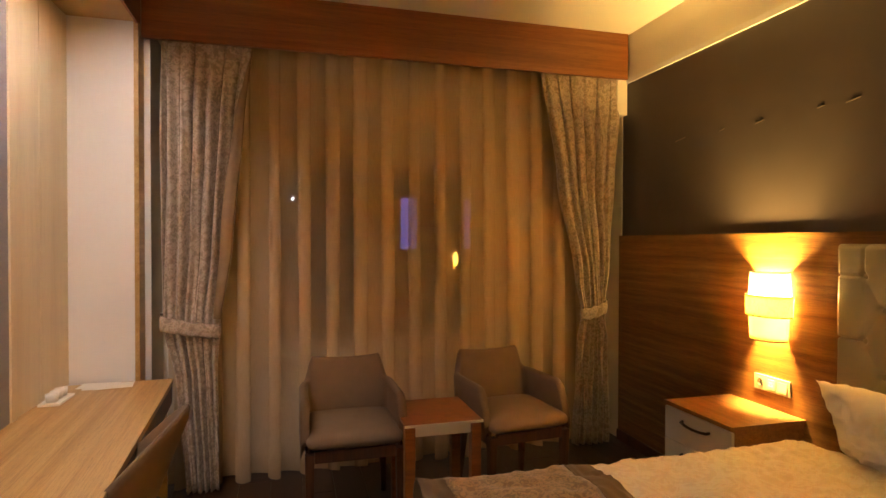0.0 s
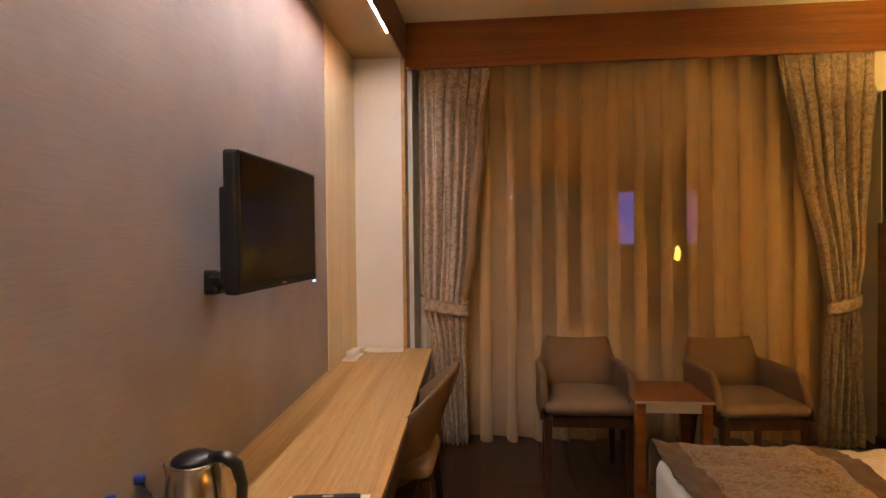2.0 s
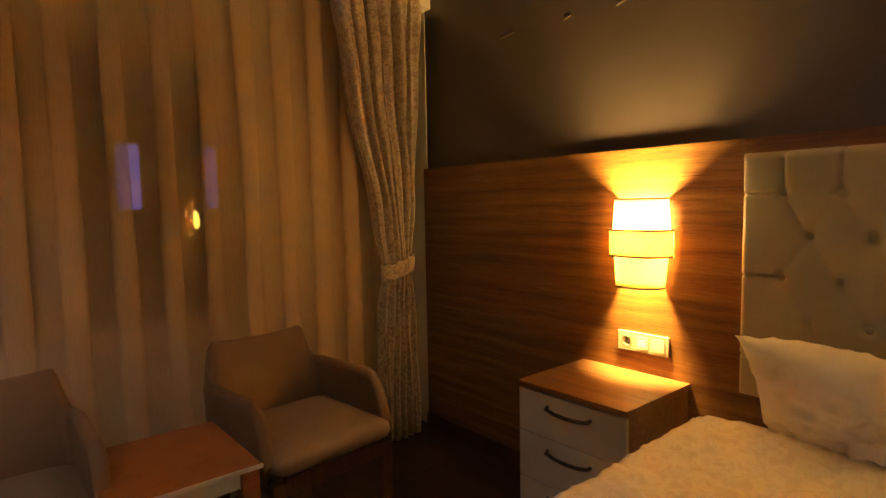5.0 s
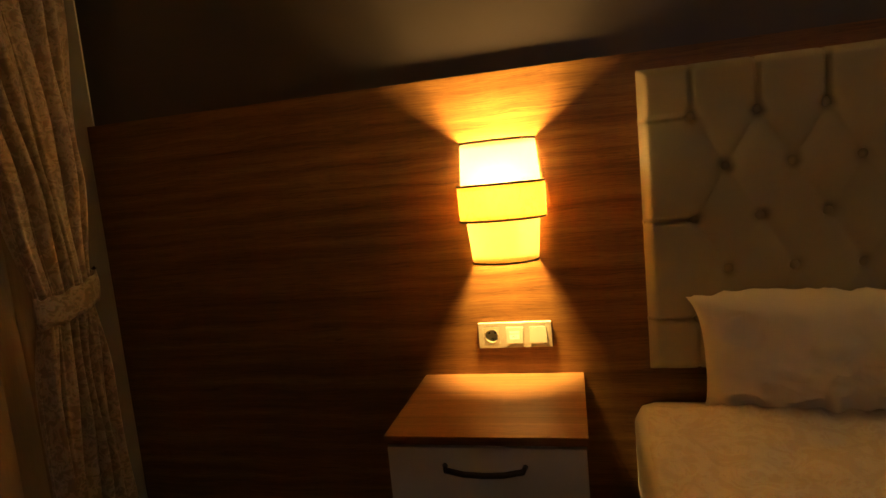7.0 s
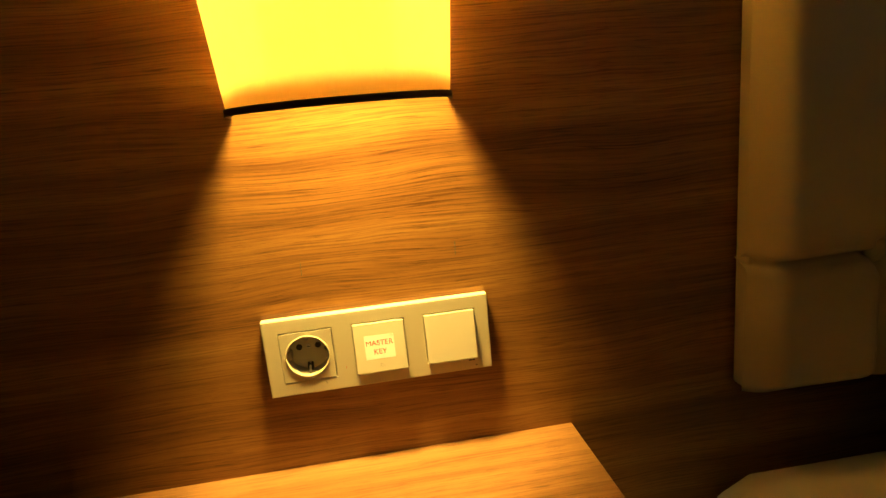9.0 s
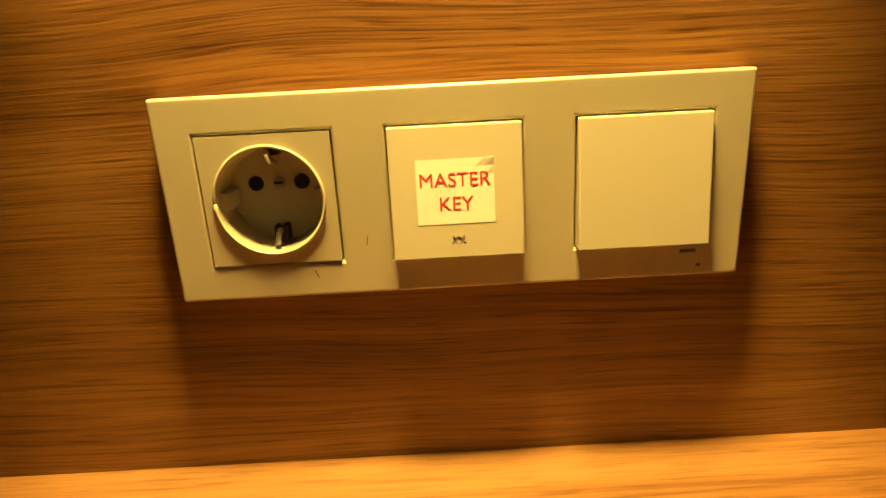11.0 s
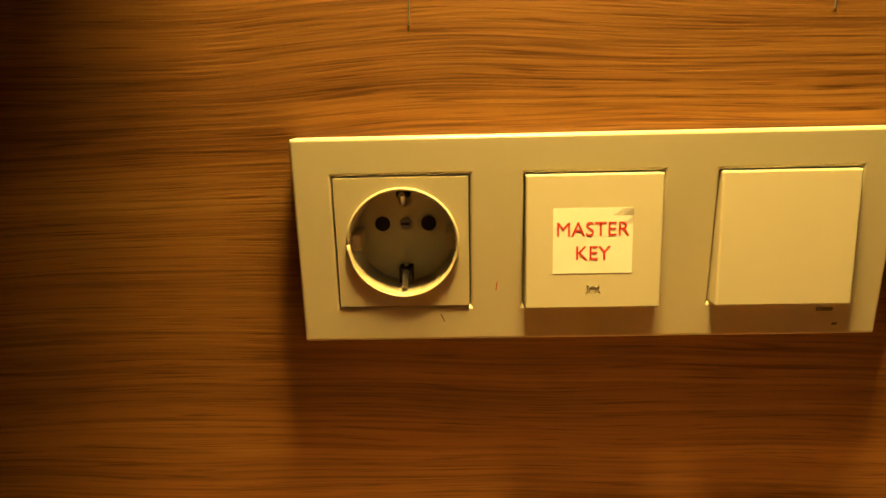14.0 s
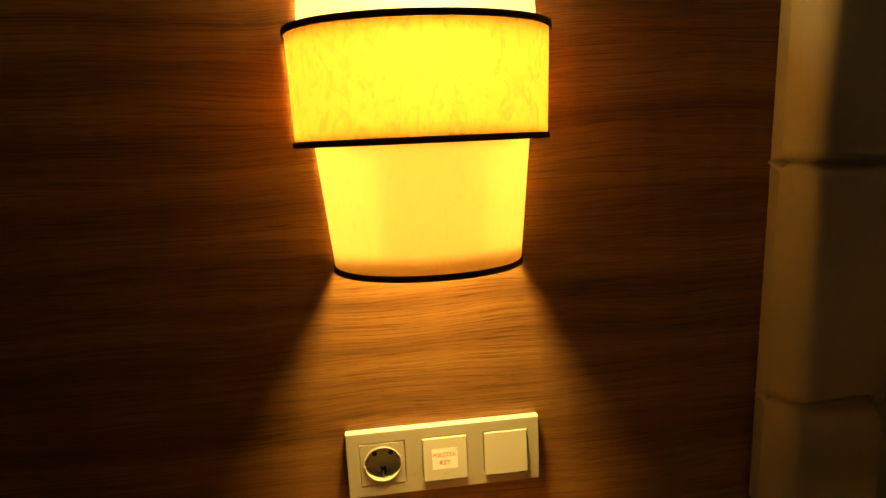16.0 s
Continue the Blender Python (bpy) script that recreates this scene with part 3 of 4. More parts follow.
def switch_plate():
    e = thing("socket_panel", -0.0003, 0, PZ, "ivory triple plate with socket and two switches on panelling", "socket")
    hw, hh, pitch, half, d = 0.114, 0.0405, 0.0728, 0.0262, 0.010
    ys = sorted([-hw, hw] + [c + s * half for c in (-pitch, 0, pitch) for s in (-1, 1)])
    zs = [-hh, -half, half, hh]
    bm = bmesh.new()
    g = [[bm.verts.new((-d, y, z)) for z in zs] for y in ys]
    for i in range(7):
        for j in range(3):
            if not (j == 1 and i in (1, 3, 5)):
                bm.faces.new((g[i][j], g[i + 1][j], g[i + 1][j + 1], g[i][j + 1]))
    r = bmesh.ops.extrude_face_region(bm, geom=bm.faces[:])
    bmesh.ops.translate(bm, verts=[v for v in r["geom"] if isinstance(v, bmesh.types.BMVert)], vec=(d, 0, 0))
    soft(part("frame", bm, PLASTIC, e, "satin ivory plastic frame"), 0.0012, 3)
    part("backing", B((-0.0025, -hw + 0.01, -0.03), (-0.0005, 0.040, 0.03)), DARK, e)
    # socket, towards the window
    c, q, rad = pitch, half - 0.0006, 0.0205
    bm = bmesh.new()
    n = 48
    fx = -d - 0.0004
    outer, inner, deep, back = [], [], [], []
    for k in range(n):
        a = 2 * math.pi * k / n
        ca, sa = math.cos(a), math.sin(a)
        m = q / max(abs(ca), abs(sa))
        outer.append(bm.verts.new((fx, m * ca, m * sa)))
        inner.append(bm.verts.new((fx, rad * ca, rad * sa)))
        deep.append(bm.verts.new((fx + 0.0165, rad * 0.97 * ca, rad * 0.97 * sa)))
        back.append(bm.verts.new((fx + 0.006, m * ca, m * sa)))
    for k in range(n):
        j = (k + 1) % n
        bm.faces.new((outer[k], outer[j], inner[j], inner[k]))
        bm.faces.new((inner[k], inner[j], deep[j], deep[k]))
        bm.faces.new((outer[k], outer[j], back[j], back[k]))
    bm.faces.new(deep)
    ins = part("socket_insert", bm, PLASTIC, e, "earthed round socket")
    ins.matrix_basis = pose(0, c, 0)
    rim = tube([(fx - 0.0006, (rad + 0.0008) * math.cos(2 * math.pi * k / 48), (rad + 0.0008) * math.sin(2 * math.pi * k / 48)) for k in range(49)], 0.0007, 6)
    part("socket_rim", rim, PLASTIC, ins, "", True)
    bx = fx + 0.0163
    for s in (-1, 1):
        part("pin_hole", disc(bmesh.new(), (bx, s * 0.0095, 0.0045), 0.0031, "x", 0.0008), DARK, ins)
    part("screw", disc(bmesh.new(), (bx - 0.0004, 0, 0.0045), 0.0024, "x", 0.0016, 20), NICKEL, ins)
    part("screw_slot", B((bx - 0.0015, -0.0018, 0.0041), (bx - 0.0011, 0.0018, 0.0049)), DARK, ins)
    for s in (-1, 1):
        part("earth_slot", B((fx + 0.009, -0.0028, min(s * 0.0192, s * (0.0125 if s < 0 else 0.0165))), (bx - 0.0002, 0.0028, max(s * 0.0192, s * (0.0125 if s < 0 else 0.0165))), 0.0006), DARK, ins)
        part("earth_clip", tube([(bx - 0.002, 0, s * 0.013), (fx + 0.006, 0, s * 0.0150), (fx + 0.0025, 0, s * 0.0188)], 0.0013, 6), NICKEL, ins)
        part("side_notch", B((fx + 0.003, min(s * 0.0205, s * 0.0165), -0.0035), (bx - 0.0002, max(s * 0.0205, s * 0.0165), 0.0035), 0.0006), PLASTIC, ins)
    # rockers
    def rocker(y):
        w = half - 0.0005
        bm = bmesh.new()
        pr = ((w, -d - 0.0015), (-w, -d - 0.0062))
        f = [bm.verts.new((x, yy, z)) for z, x in pr for yy in (-w, w)]
        b = [bm.verts.new((-0.003, yy, z)) for z, x in pr for yy in (-w, w)]
        for a in ((f[0], f[1], f[3], f[2]), (b[0], b[2], b[3], b[1]), (f[0], f[2], b[2], b[0]), (f[1], b[1], b[3], f[3]), (f[0], b[0], b[1], f[1]), (f[2], f[3], b[3], b[2])):
            bm.faces.new(a)
        o = soft(part("rocker", bm, PLASTIC2, e, "ivory rocker switch"), 0.0007, 2)
        o.matrix_basis = pose(0, y, 0)
        return o

    k1, k2 = rocker(0), rocker(-pitch)
    tilt = math.degrees(math.atan2(0.0047, 2 * (half - 0.0005)))
    # things on the key rocker lie in its sloping face
    sticker = thing("sticker", -0.0003 - d - 0.00385, 0, PZ + 0.003, "white paper sticker with red lettering on the switch", "sticker")
    sticker.matrix_basis = pose(-0.0003 - d - 0.00371, 0.0005, PZ + 0.0006, 0, tilt, 0)
    bm = bmesh.new()
    nn = 8
    rows = [[bm.verts.new((-0.00010 - (0.0007 * max(0, (i / nn + j / nn) - 1.80) / 0.2 if i / nn + j / nn > 1.80 else 0), 0.0150 - 0.0300 * i / nn, -0.0125 + 0.0250 * j / nn)) for j in range(nn + 1)] for i in range(nn + 1)]
    for i in range(nn):
        for j in range(nn):
            bm.faces.new((rows[i][j], rows[i + 1][j], rows[i + 1][j + 1], rows[i][j + 1]))
    thick(part("paper", bm, PAPERW, sticker), 0.0002)

    def text(word, size, y, z, mat, parent, x):
        cu = bpy.data.curves.new("lettering", "FONT")
        cu.body, cu.size, cu.align_x, cu.align_y, cu.extrude, cu.offset = word, size, "CENTER", "CENTER", 0.00003, 0.0
        tmp = new("lettering", cu)
        me = bpy.data.meshes.new_from_object(tmp.evaluated_get(bpy.context.evaluated_depsgraph_get()))
        bpy.data.objects.remove(tmp)
        me.materials.clear()
        me.materials.append(mat)
        o = new("lettering", me)
        o.parent = parent
        o.matrix_basis = pose(x, y, z, 90, 0, -90)
        return o

    text("MASTER", 0.0077, 0.0002, 0.0042, REDINK, sticker, -0.00028)
    text("KEY", 0.0077, 0.0000, -0.0050, REDINK, sticker, -0.00028)
    # small light bulb mark on the key rocker
    ic = bmesh.new()
    pts = [(-0.0001, 0.0014 * math.sin(a) * (1 if a < 4 else 0.9), -0.0185 + 0.0016 * math.cos(a)) for a in [2 * math.pi * k / 12 for k in range(13)]]
    ob = part("lamp_mark", tube([(-d - 0.00555, p[1], p[2]) for p in pts], 0.00016, 5), INK, k1)
    for a in (-110, -50, 50, 110, 180):
        sa, ca = math.sin(radians(a)), math.cos(radians(a))
        part("mark_ray", tube([(-d - 0.0056, 0.0021 * sa, -0.0185 + 0.0021 * ca), (-d - 0.0056, 0.0030 * sa, -0.0185 + 0.0030 * ca)], 0.0002, 5), INK, k1)
    part("maker_mark", B((-d - 0.00015, -0.0960, -0.0305), (-d + 0.001, -0.0895, -0.0290)), INK, e, "small dark mark")
    part("scuff", B((-d - 0.00012, -0.0985, -0.0365), (-d + 0.001, -0.0965, -0.0355)), INK, e)
    for yy, zz, an in ((0.0365, -0.018, 8), (0.058, -0.031, -25)):
        part("scratch", B((-0.00012, -0.0002, -0.0018), (0.0005, 0.0002, 0.0018)), REDINK if an > 0 else INK, e).matrix_basis = pose(-d, yy, zz, an, 0, 0)


switch_plate()

# ---- nightstand ----


def nightstand():
    e = thing("nightstand", 0, 0.05, 0, "walnut nightstand with cream drawer fronts against panelling", "nightstand")
    w0, w1, dp, top = -0.252, 0.252, 0.44, 0.653
    soft(part("top", B((-dp - 0.005, w0, top - 0.022), (0.001, w1, top)), RED_TOP, e), 0.0015)
    soft(part("body", B((-dp + 0.018, w0 + 0.006, 0.05), (-0.004, w1 - 0.006, top - 0.0225)), RED_TOP, e), 0.0015)
    part("plinth", B((-dp + 0.05, w0 + 0.03, 0.0), (-0.03, w1 - 0.03, 0.05)), RED_LEG, e)
    for za, zb in ((0.452, top - 0.030), (0.258, 0.446), (0.058, 0.252)):
        dr = soft(part("drawer", B((-dp - 0.001, w0 + 0.006, za), (-dp + 0.0175, w1 - 0.006, zb)), DRAWER, e, "cream lacquered drawer front"), 0.0015)
        zc = zb - 0.055
        part("handle", tube([(-dp + 0.002, 0.10, zc + 0.008), (-dp - 0.018, 0.095, zc + 0.004), (-dp - 0.024, 0.05, zc - 0.002), (-dp - 0.025, 0, zc - 0.004), (-dp - 0.024, -0.05, zc - 0.002), (-dp - 0.018, -0.095, zc + 0.004), (-dp + 0.002, -0.10, zc + 0.008)], 0.0075, 10), BRONZE, dr, "dark bronze bow handle", True)


nightstand()

# ---- headboard ----


def headboard():
    ya, yb, za, zb, T = -0.395, -1.985, 0.670, 1.530, 0.062
    y0, dy, zc, dz = -0.530, 0.165, 1.105, 0.1415
    nj = 8
    e = thing("headboard", 0, (ya + yb) / 2, za, "cream button-tufted faux leather headboard on the panelling", "headboard")
    oy = (ya + yb) / 2
    inner_y, inner_z = (y0 - nj * dy, y0), (zc - 2 * dz, zc + 2 * dz)

    def crease(d, w):
        return math.exp(-(d / w) ** 2)

    def f(u, v):
        y, z = ya + (yb - ya) * u, za + (zb - za) * v
        x = T
        em = min(ya - y, y - yb, z - za, zb - z)
        x -= T * 0.65 * max(0.0, 1 - em / 0.028) ** 2.5
        a, b = (y - y0) / dy, (z - zc) / (2 * dz)
        if inner_y[0] <= y <= inner_y[1] and inner_z[0] <= z <= inner_z[1]:
            g = abs(math.sin(math.pi * (a + b)) * math.sin(math.pi * (a - b)))
            x -= 0.0055 * (1 - min(1.0, g * 1.8) ** 0.5)
        elif inner_z[0] <= z <= inner_z[1]:
            x -= 0.022 * crease((b - round(b)) * 2 * dz, 0.005)
        elif inner_y[0] <= y <= inner_y[1]:
            x -= 0.022 * crease((a - round(a)) * dy, 0.005)
        else:
            x -= 0.014 * crease(min(abs(z - inner_z[0]), abs(z - inner_z[1])), 0.006)
            x -= 0.014 * crease(min(abs(y - inner_y[0]), abs(y - inner_y[1])), 0.006)
        a2, b2 = a - round(a), b - round(b)
        a3, b3 = a - 0.5 - round(a - 0.5), b - 0.5 - round(b - 0.5)
        inside = -0.1 <= -a <= nj + 0.1 and abs(b) <= 1.1
        if inside:
            r = min(math.hypot(a2 * dy, b2 * 2 * dz), math.hypot(a3 * dy, b3 * 2 * dz) if -a > 0.2 and -a < nj - 0.2 and abs(b) < 0.9 else 9)
            x -= 0.026 * crease(r, 0.0155)
        x += 0.0015 * math.sin(31 * y + 17 * z)
        return (-x, y - oy, z - za)
    part("cushion", sheet(300, 164, f), LEATHER, e, "", True)
    part("board", B((-0.024, yb - oy + 0.002, 0.003), (-0.001, ya - oy - 0.002, zb - za - 0.003), 0.004), LEATHER, e)
    bt = None
    for k in range(-2, 3):
        for j in range(nj + (0 if k % 2 else 1)):
            y = y0 - dy * (j + (0.5 if k % 2 else 0))
            bm = bmesh.new()
            bmesh.ops.create_uvsphere(bm, u_segments=12, v_segments=6, radius=0.014, matrix=Matrix.Diagonal((0.5, 1, 1, 1)))
            if bt is None:
                bt = part("button", bm, LEATHER, e, "", True)
                o = bt
            else:
                bm.free()
                o = new("button", bt.data)
                o.parent = e
            o.matrix_basis = pose(-(T - 0.022), y - oy, zc + k * dz - za)


headboard()

# ---- bed ----
BED = (-2.03, -0.322, -2.05)   # foot, window side, far side


def puff(lo, hi, r, rz, seg=40, wr=0.0, seed=0.0, freq=5.0):
    """A soft slab between two corners, its edges rounded by r sideways and rz up, with folds wr deep."""
    bm = bmesh.new()
    cx, cy, cz = [(a + b) / 2 for a, b in zip(lo, hi)]
    hx, hy, hz = [(b - a) / 2 for a, b in zip(lo, hi)]
    bmesh.ops.create_cube(bm, size=2)
    bmesh.ops.subdivide_edges(bm, edges=bm.edges[:], cuts=seg, use_grid_fill=True)
    for v in bm.verts:
        p = Vector((v.co.x * hx, v.co.y * hy, v.co.z * hz))
        q = Vector((max(-hx + r, min(hx - r, p.x)), max(-hy + r, min(hy - r, p.y)), max(-hz + rz, min(hz - rz, p.z))))
        d = Vector(((p.x - q.x) / r, (p.y - q.y) / r, (p.z - q.z) / rz))
        if d.length > 0:
            d.normalize()
        p = q + Vector((d.x * r, d.y * r, d.z * rz))
        if wr:
            n1 = noise.noise(Vector((p.x * freq + seed, p.y * freq * 0.45, p.z * freq)))
            n2 = noise.noise(Vector((p.x * freq * 0.6 + p.y * freq * 1.6 + seed, p.y * freq * 0.5 - p.x * freq, 3.0)))
            k = wr * (n1 * 0.7 + (1 - abs(n2) * 2) * 0.5)
            p += d * k
        v.co = p + Vector((cx, cy, cz))
    return bm


def bed():
    fx, ya, yb = BED
    e = thing("bed", fx / 2, (ya + yb) / 2, 0, "double bed with white mattress on dark base", "bed")
    ox, oy = fx / 2, (ya + yb) / 2
    part("base", B((fx + 0.06 - ox, yb + 0.05 - oy, 0.08), (-0.07 - ox, ya - 0.05 - oy, 0.28), 0.02), BORDER, e)
    for sx in (fx + 0.15, -0.25):
        for sy in (yb + 0.15, ya - 0.15):
            part("leg", disc(bmesh.new(), (sx - ox, sy - oy, 0.04), 0.025, "z", 0.08), RED_LEG, e)
    part("mattress", puff((fx + 0.02 - ox, yb + 0.02 - oy, 0.282), (-0.012 - ox, ya - 0.015 - oy, 0.583), 0.07, 0.05, 24, 0.003), LINEN, e, "white sheeted mattress", True)
    d = thing("duvet", fx / 2, oy, 0.57, "rumpled white duvet spread over the bed", "duvet")

    # a sheet over the top that falls over the sides and the foot
    def over(u, v, xa, xb, lift, drop, seed, wr, near=None):
        s = -drop + (ya - yb + drop + (drop if near is None else near)) * v
        x = xa + (xb - xa) * u
        w = ya - yb
        r = 0.07
        n1 = noise.noise(Vector((x * 4.5 + seed, s * 3.0, 0.3)))
        n2 = noise.noise(Vector((x * 9 + s * 6 + seed, s * 5 - x * 4, 1.7)))
        n3 = noise.noise(Vector((x * 2.2 - s * 3 + seed, s * 2 + x * 1.5, 4.0)))
        n4 = noise.noise(Vector((x * 17 - s * 9 + seed, s * 8 + x * 13, 7.0)))
        n5 = noise.noise(Vector((x * 5 + s * 14 + seed, s * 4 - x * 3, 9.0)))
        k = wr * (0.5 * n1 + 0.35 * (0.5 - abs(n2)) * 2 + 0.6 * n3 + 0.22 * (0.4 - abs(n4)) * 2 + 0.35 * (0.4 - abs(n5)) * 2)
        top = 0.588 + lift
        if s < r:
            ang = min(math.pi / 2, (r - s) / r if s > r - r * math.pi / 2 else math.pi / 2)
            down = max(0.0, (r - s) - r * math.pi / 2)
            y = yb - lift * 0.6 + r - r * math.sin(ang) - k * 0.5
            z = top - r + r * math.cos(ang) - down + k * (1 - ang / 1.6)
        elif s > w - r:
            q = s - (w - r)
            ang = min(math.pi / 2, q / r)
            down = max(0.0, q - r * math.pi / 2)
            y = ya + lift * 0.6 - r + r * math.sin(ang) + k * 0.5
            z = top - r + r * math.cos(ang) - down + k * (1 - ang / 1.6)
        else:
            y, z = yb + s, top + k
        return x, y, z

    def fd(u, v):
        x, y, z = over(u, v, fx + 0.03, -0.19, 0.012, 0.26, 2.0, 0.026, -0.035)
        if u > 0.9:
            z += 0.012 * math.sin((u - 0.9) * 31)
        y += 0.010 * math.sin(9 * x) * v
        z += 0.014 * max(0.0, 1 - (1 - v) / 0.03)
        return (x - ox, y - oy, z - 0.57)
    thick(part("cover", sheet(120, 130, fd), DUVET, d, "", True), 0.012)
    r = thing("bed_runner", fx + 0.37, oy, 0.58, "bronze damask bed runner with brown borders across the foot", "bed runner")
    rx = fx + 0.37
    for a, b, mat, nm in ((0.018, 0.125, BORDER, "border"), (0.126, 0.625, RUNNER, "panel"), (0.626, 0.74, BORDER, "border")):
        def fr(u, v, a=a, b=b):
            x, y, z = over(u, v, fx + a, fx + b, 0.030, 0.17, 2.0, 0.026)
            return (x - rx, y - oy, z - 0.58)
        thick(part(nm, sheet(24, 90, fr), mat, r, "", True), 0.008)
    for yc, k in ((-0.842, 0.0), (-1.57, 3.0)):
        p = thing("pillow", -0.195, yc, 0.585, "plump white pillow leaning on the headboard", "pillow", "bed pillows")

        bm = bmesh.new()
        for side in (1, -1):
            g = []
            for i in range(53):
                g.append([])
                for j in range(41):
                    u, v = i / 26 - 1, j / 20 - 1
                    ear = 0.020 * abs(u * v) ** 5
                    px = (0.335 * u * (1 - 0.035 * (1 - v * v)) + ear * (1 if u > 0 else -1)) * (1 + 0.07 * v)
                    py = 0.205 * v * (1 - 0.07 * (1 - u * u))
                    e2 = max(0.0, (1 - u * u) * (1 - v * v))
                    n1 = noise.noise(Vector((px * 6 + k, py * 8, side)))
                    n2 = noise.noise(Vector((px * 12 + py * 9 + k, py * 11 - px * 7, side + 4)))
                    n3 = noise.noise(Vector((math.atan2(v, u) * 4 + k, 0.5, side)))
                    pz = side * (0.095 * e2 ** 0.38 + (0.026 * n1 + 0.085 * (0.30 - abs(n2)) + 0.020 * n3 + 0.016 * u * u * math.sin(46 * py + 14 * px + 5 * n1)) * e2 ** 0.3)
                    g[-1].append(bm.verts.new(pose(0.030, 0, 0.155, 0, 69, 0) @ pose(0, 0, 0, 0, 0, 90) @ Vector((px, py, pz))))
            for i in range(52):
                for j in range(40):
                    bm.faces.new((g[i][j], g[i + 1][j], g[i + 1][j + 1], g[i][j + 1]))
        bmesh.ops.remove_doubles(bm, verts=bm.verts[:], dist=0.0005)
        part("pillowcase", bm, LINEN, p, "", True)


bed()

# ---- chairs and table ----


def armchair(x, y, rz, label):
    e = thing("armchair", x, y, 0, label, "armchair", "armchairs by the window", rz)
    W, D = 0.265, 0.25
    for sx in (-1, 1):
        part("leg", taper(sx * (W - 0.03), -D + 0.035, 0.0, 0.445, 0.030, 0.048), RED_LEG, e)
        part("leg", taper(sx * (W - 0.06), D - 0.03, 0.0, 0.45, 0.028, 0.045, sx * 0.02, 0.06), RED_LEG, e)
    for lo, hi in (((-W + 0.055, -D + 0.015, 0.40), (W - 0.055, -D + 0.04, 0.462)), ((-W + 0.01, -D + 0.06, 0.40), (-W + 0.035, D - 0.05, 0.462)), ((W - 0.035, -D + 0.06, 0.40), (W - 0.01, D - 0.05, 0.462))):
        part("apron", B(lo, hi, 0.003), RED_LEG, e)
    bm = puff((-W + 0.012, -D - 0.012, 0.464), (W - 0.012, D - 0.02, 0.538), 0.05, 0.04, 18, 0.002)
    for v in bm.verts:
        k = max(0.0, v.co.z - 0.49) / 0.06
        v.co.z += 0.022 * k * max(0.0, 1 - (v.co.x / 0.25) ** 2) * max(0.0, 1 - (v.co.y / 0.26) ** 2)
    part("seat", bm, UPHOL2, e, "padded beige seat", True)
    # backrest and arms: one curved upholstered shell, thick all round
    def top(s):
        a = abs(s)
        if a < 0.40:
            return 0.832 + 0.012 * (a / 0.40) ** 2
        if a < 0.47:
            k = (a - 0.40) / 0.07
            return 0.844 - 0.134 * (k * k * (3 - 2 * k))
        k = (a - 0.5) / 0.5
        return 0.71 + 0.004 * k - 0.20 * max(0, (k - 0.72) / 0.28) ** 2.4

    def line(s):
        a = abs(s)
        sg = 1 if s >= 0 else -1
        if a < 0.40:
            return sg * 0.20 * a / 0.40, D - 0.005
        if a < 0.54:
            k = (a - 0.40) / 0.14 * math.pi / 2
            return sg * (0.20 + 0.055 * math.sin(k)), D - 0.005 - 0.06 * (1 - math.cos(k))
        return sg * 0.257, D - 0.065 - (a - 0.54) / 0.46 * 0.40

    def shell(u, v):
        s = 2 * u - 1
        px, py = line(s)
        q = 0.02
        ax, ay = line(max(-1, s - q))
        bx, by = line(min(1, s + q))
        t = Vector((bx - ax, by - ay, 0)).normalized()
        n = Vector((-t.y, t.x, 0))
        zt = top(s)
        th = 0.024
        ring = [(th, 0.43), (th, zt - 0.022), (th * 0.55, zt - 0.004), (0, zt), (-th * 0.55, zt - 0.004), (-th, zt - 0.022), (-th, 0.43)]
        k = min(6, int(round(v * 6)))
        o, z = ring[k]
        lean = max(0.0, z - 0.45) * (0.20 if abs(s) < 0.45 else 0.20 * max(0.0, 1 - (abs(s) - 0.45) / 0.2))
        return (px + n.x * o, py + n.y * o + lean, z)
    bm = sheet(110, 6, shell)
    bmesh.ops.holes_fill(bm, edges=[ed for ed in bm.edges if ed.is_boundary])
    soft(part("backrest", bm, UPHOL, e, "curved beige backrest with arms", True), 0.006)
    return e


armchair(-2.142, 0.745, 0, "beige upholstered armchair with dark legs beside the drape")
armchair(-1.178, 0.765, 6, "beige upholstered armchair with dark legs turned towards the table")


def side_table():
    e = thing("side_table", -1.693, 0.64, 0, "square walnut side table between the armchairs", "side table")
    h, t = 0.21, 0.592
    soft(part("top", B((-h, -h - 0.02, t - 0.016), (h, h + 0.02, t)), RED_VAL, e), 0.002)
    part("edge_band", B((-h - 0.003, -h - 0.0235, t - 0.015), (h + 0.003, -h - 0.0205, t - 0.001)), DRAWER, e, "pale edge banding")
    for sx in (-1, 1):
        for sy in (-1, 1):
            part("leg", B((sx * (h - 0.03) - 0.027, sy * (h - 0.02) - 0.027, 0), (sx * (h - 0.03) + 0.027, sy * (h - 0.02) + 0.027, t - 0.0165), 0.003), RED_VAL, e)
    for sy in (-1, 1):
        part("apron", B((-h + 0.058, sy * (h - 0.02) - 0.010, t - 0.075), (h - 0.058, sy * (h - 0.02) + 0.010, t - 0.017)), DRAWER, e, "cream apron board")
    for sx in (-1, 1):
        part("apron", B((sx * (h - 0.03) - 0.010, -h + 0.048, t - 0.075), (sx * (h - 0.03) + 0.010, h - 0.048, t - 0.017)), DRAWER, e, "cream apron board")


side_table()

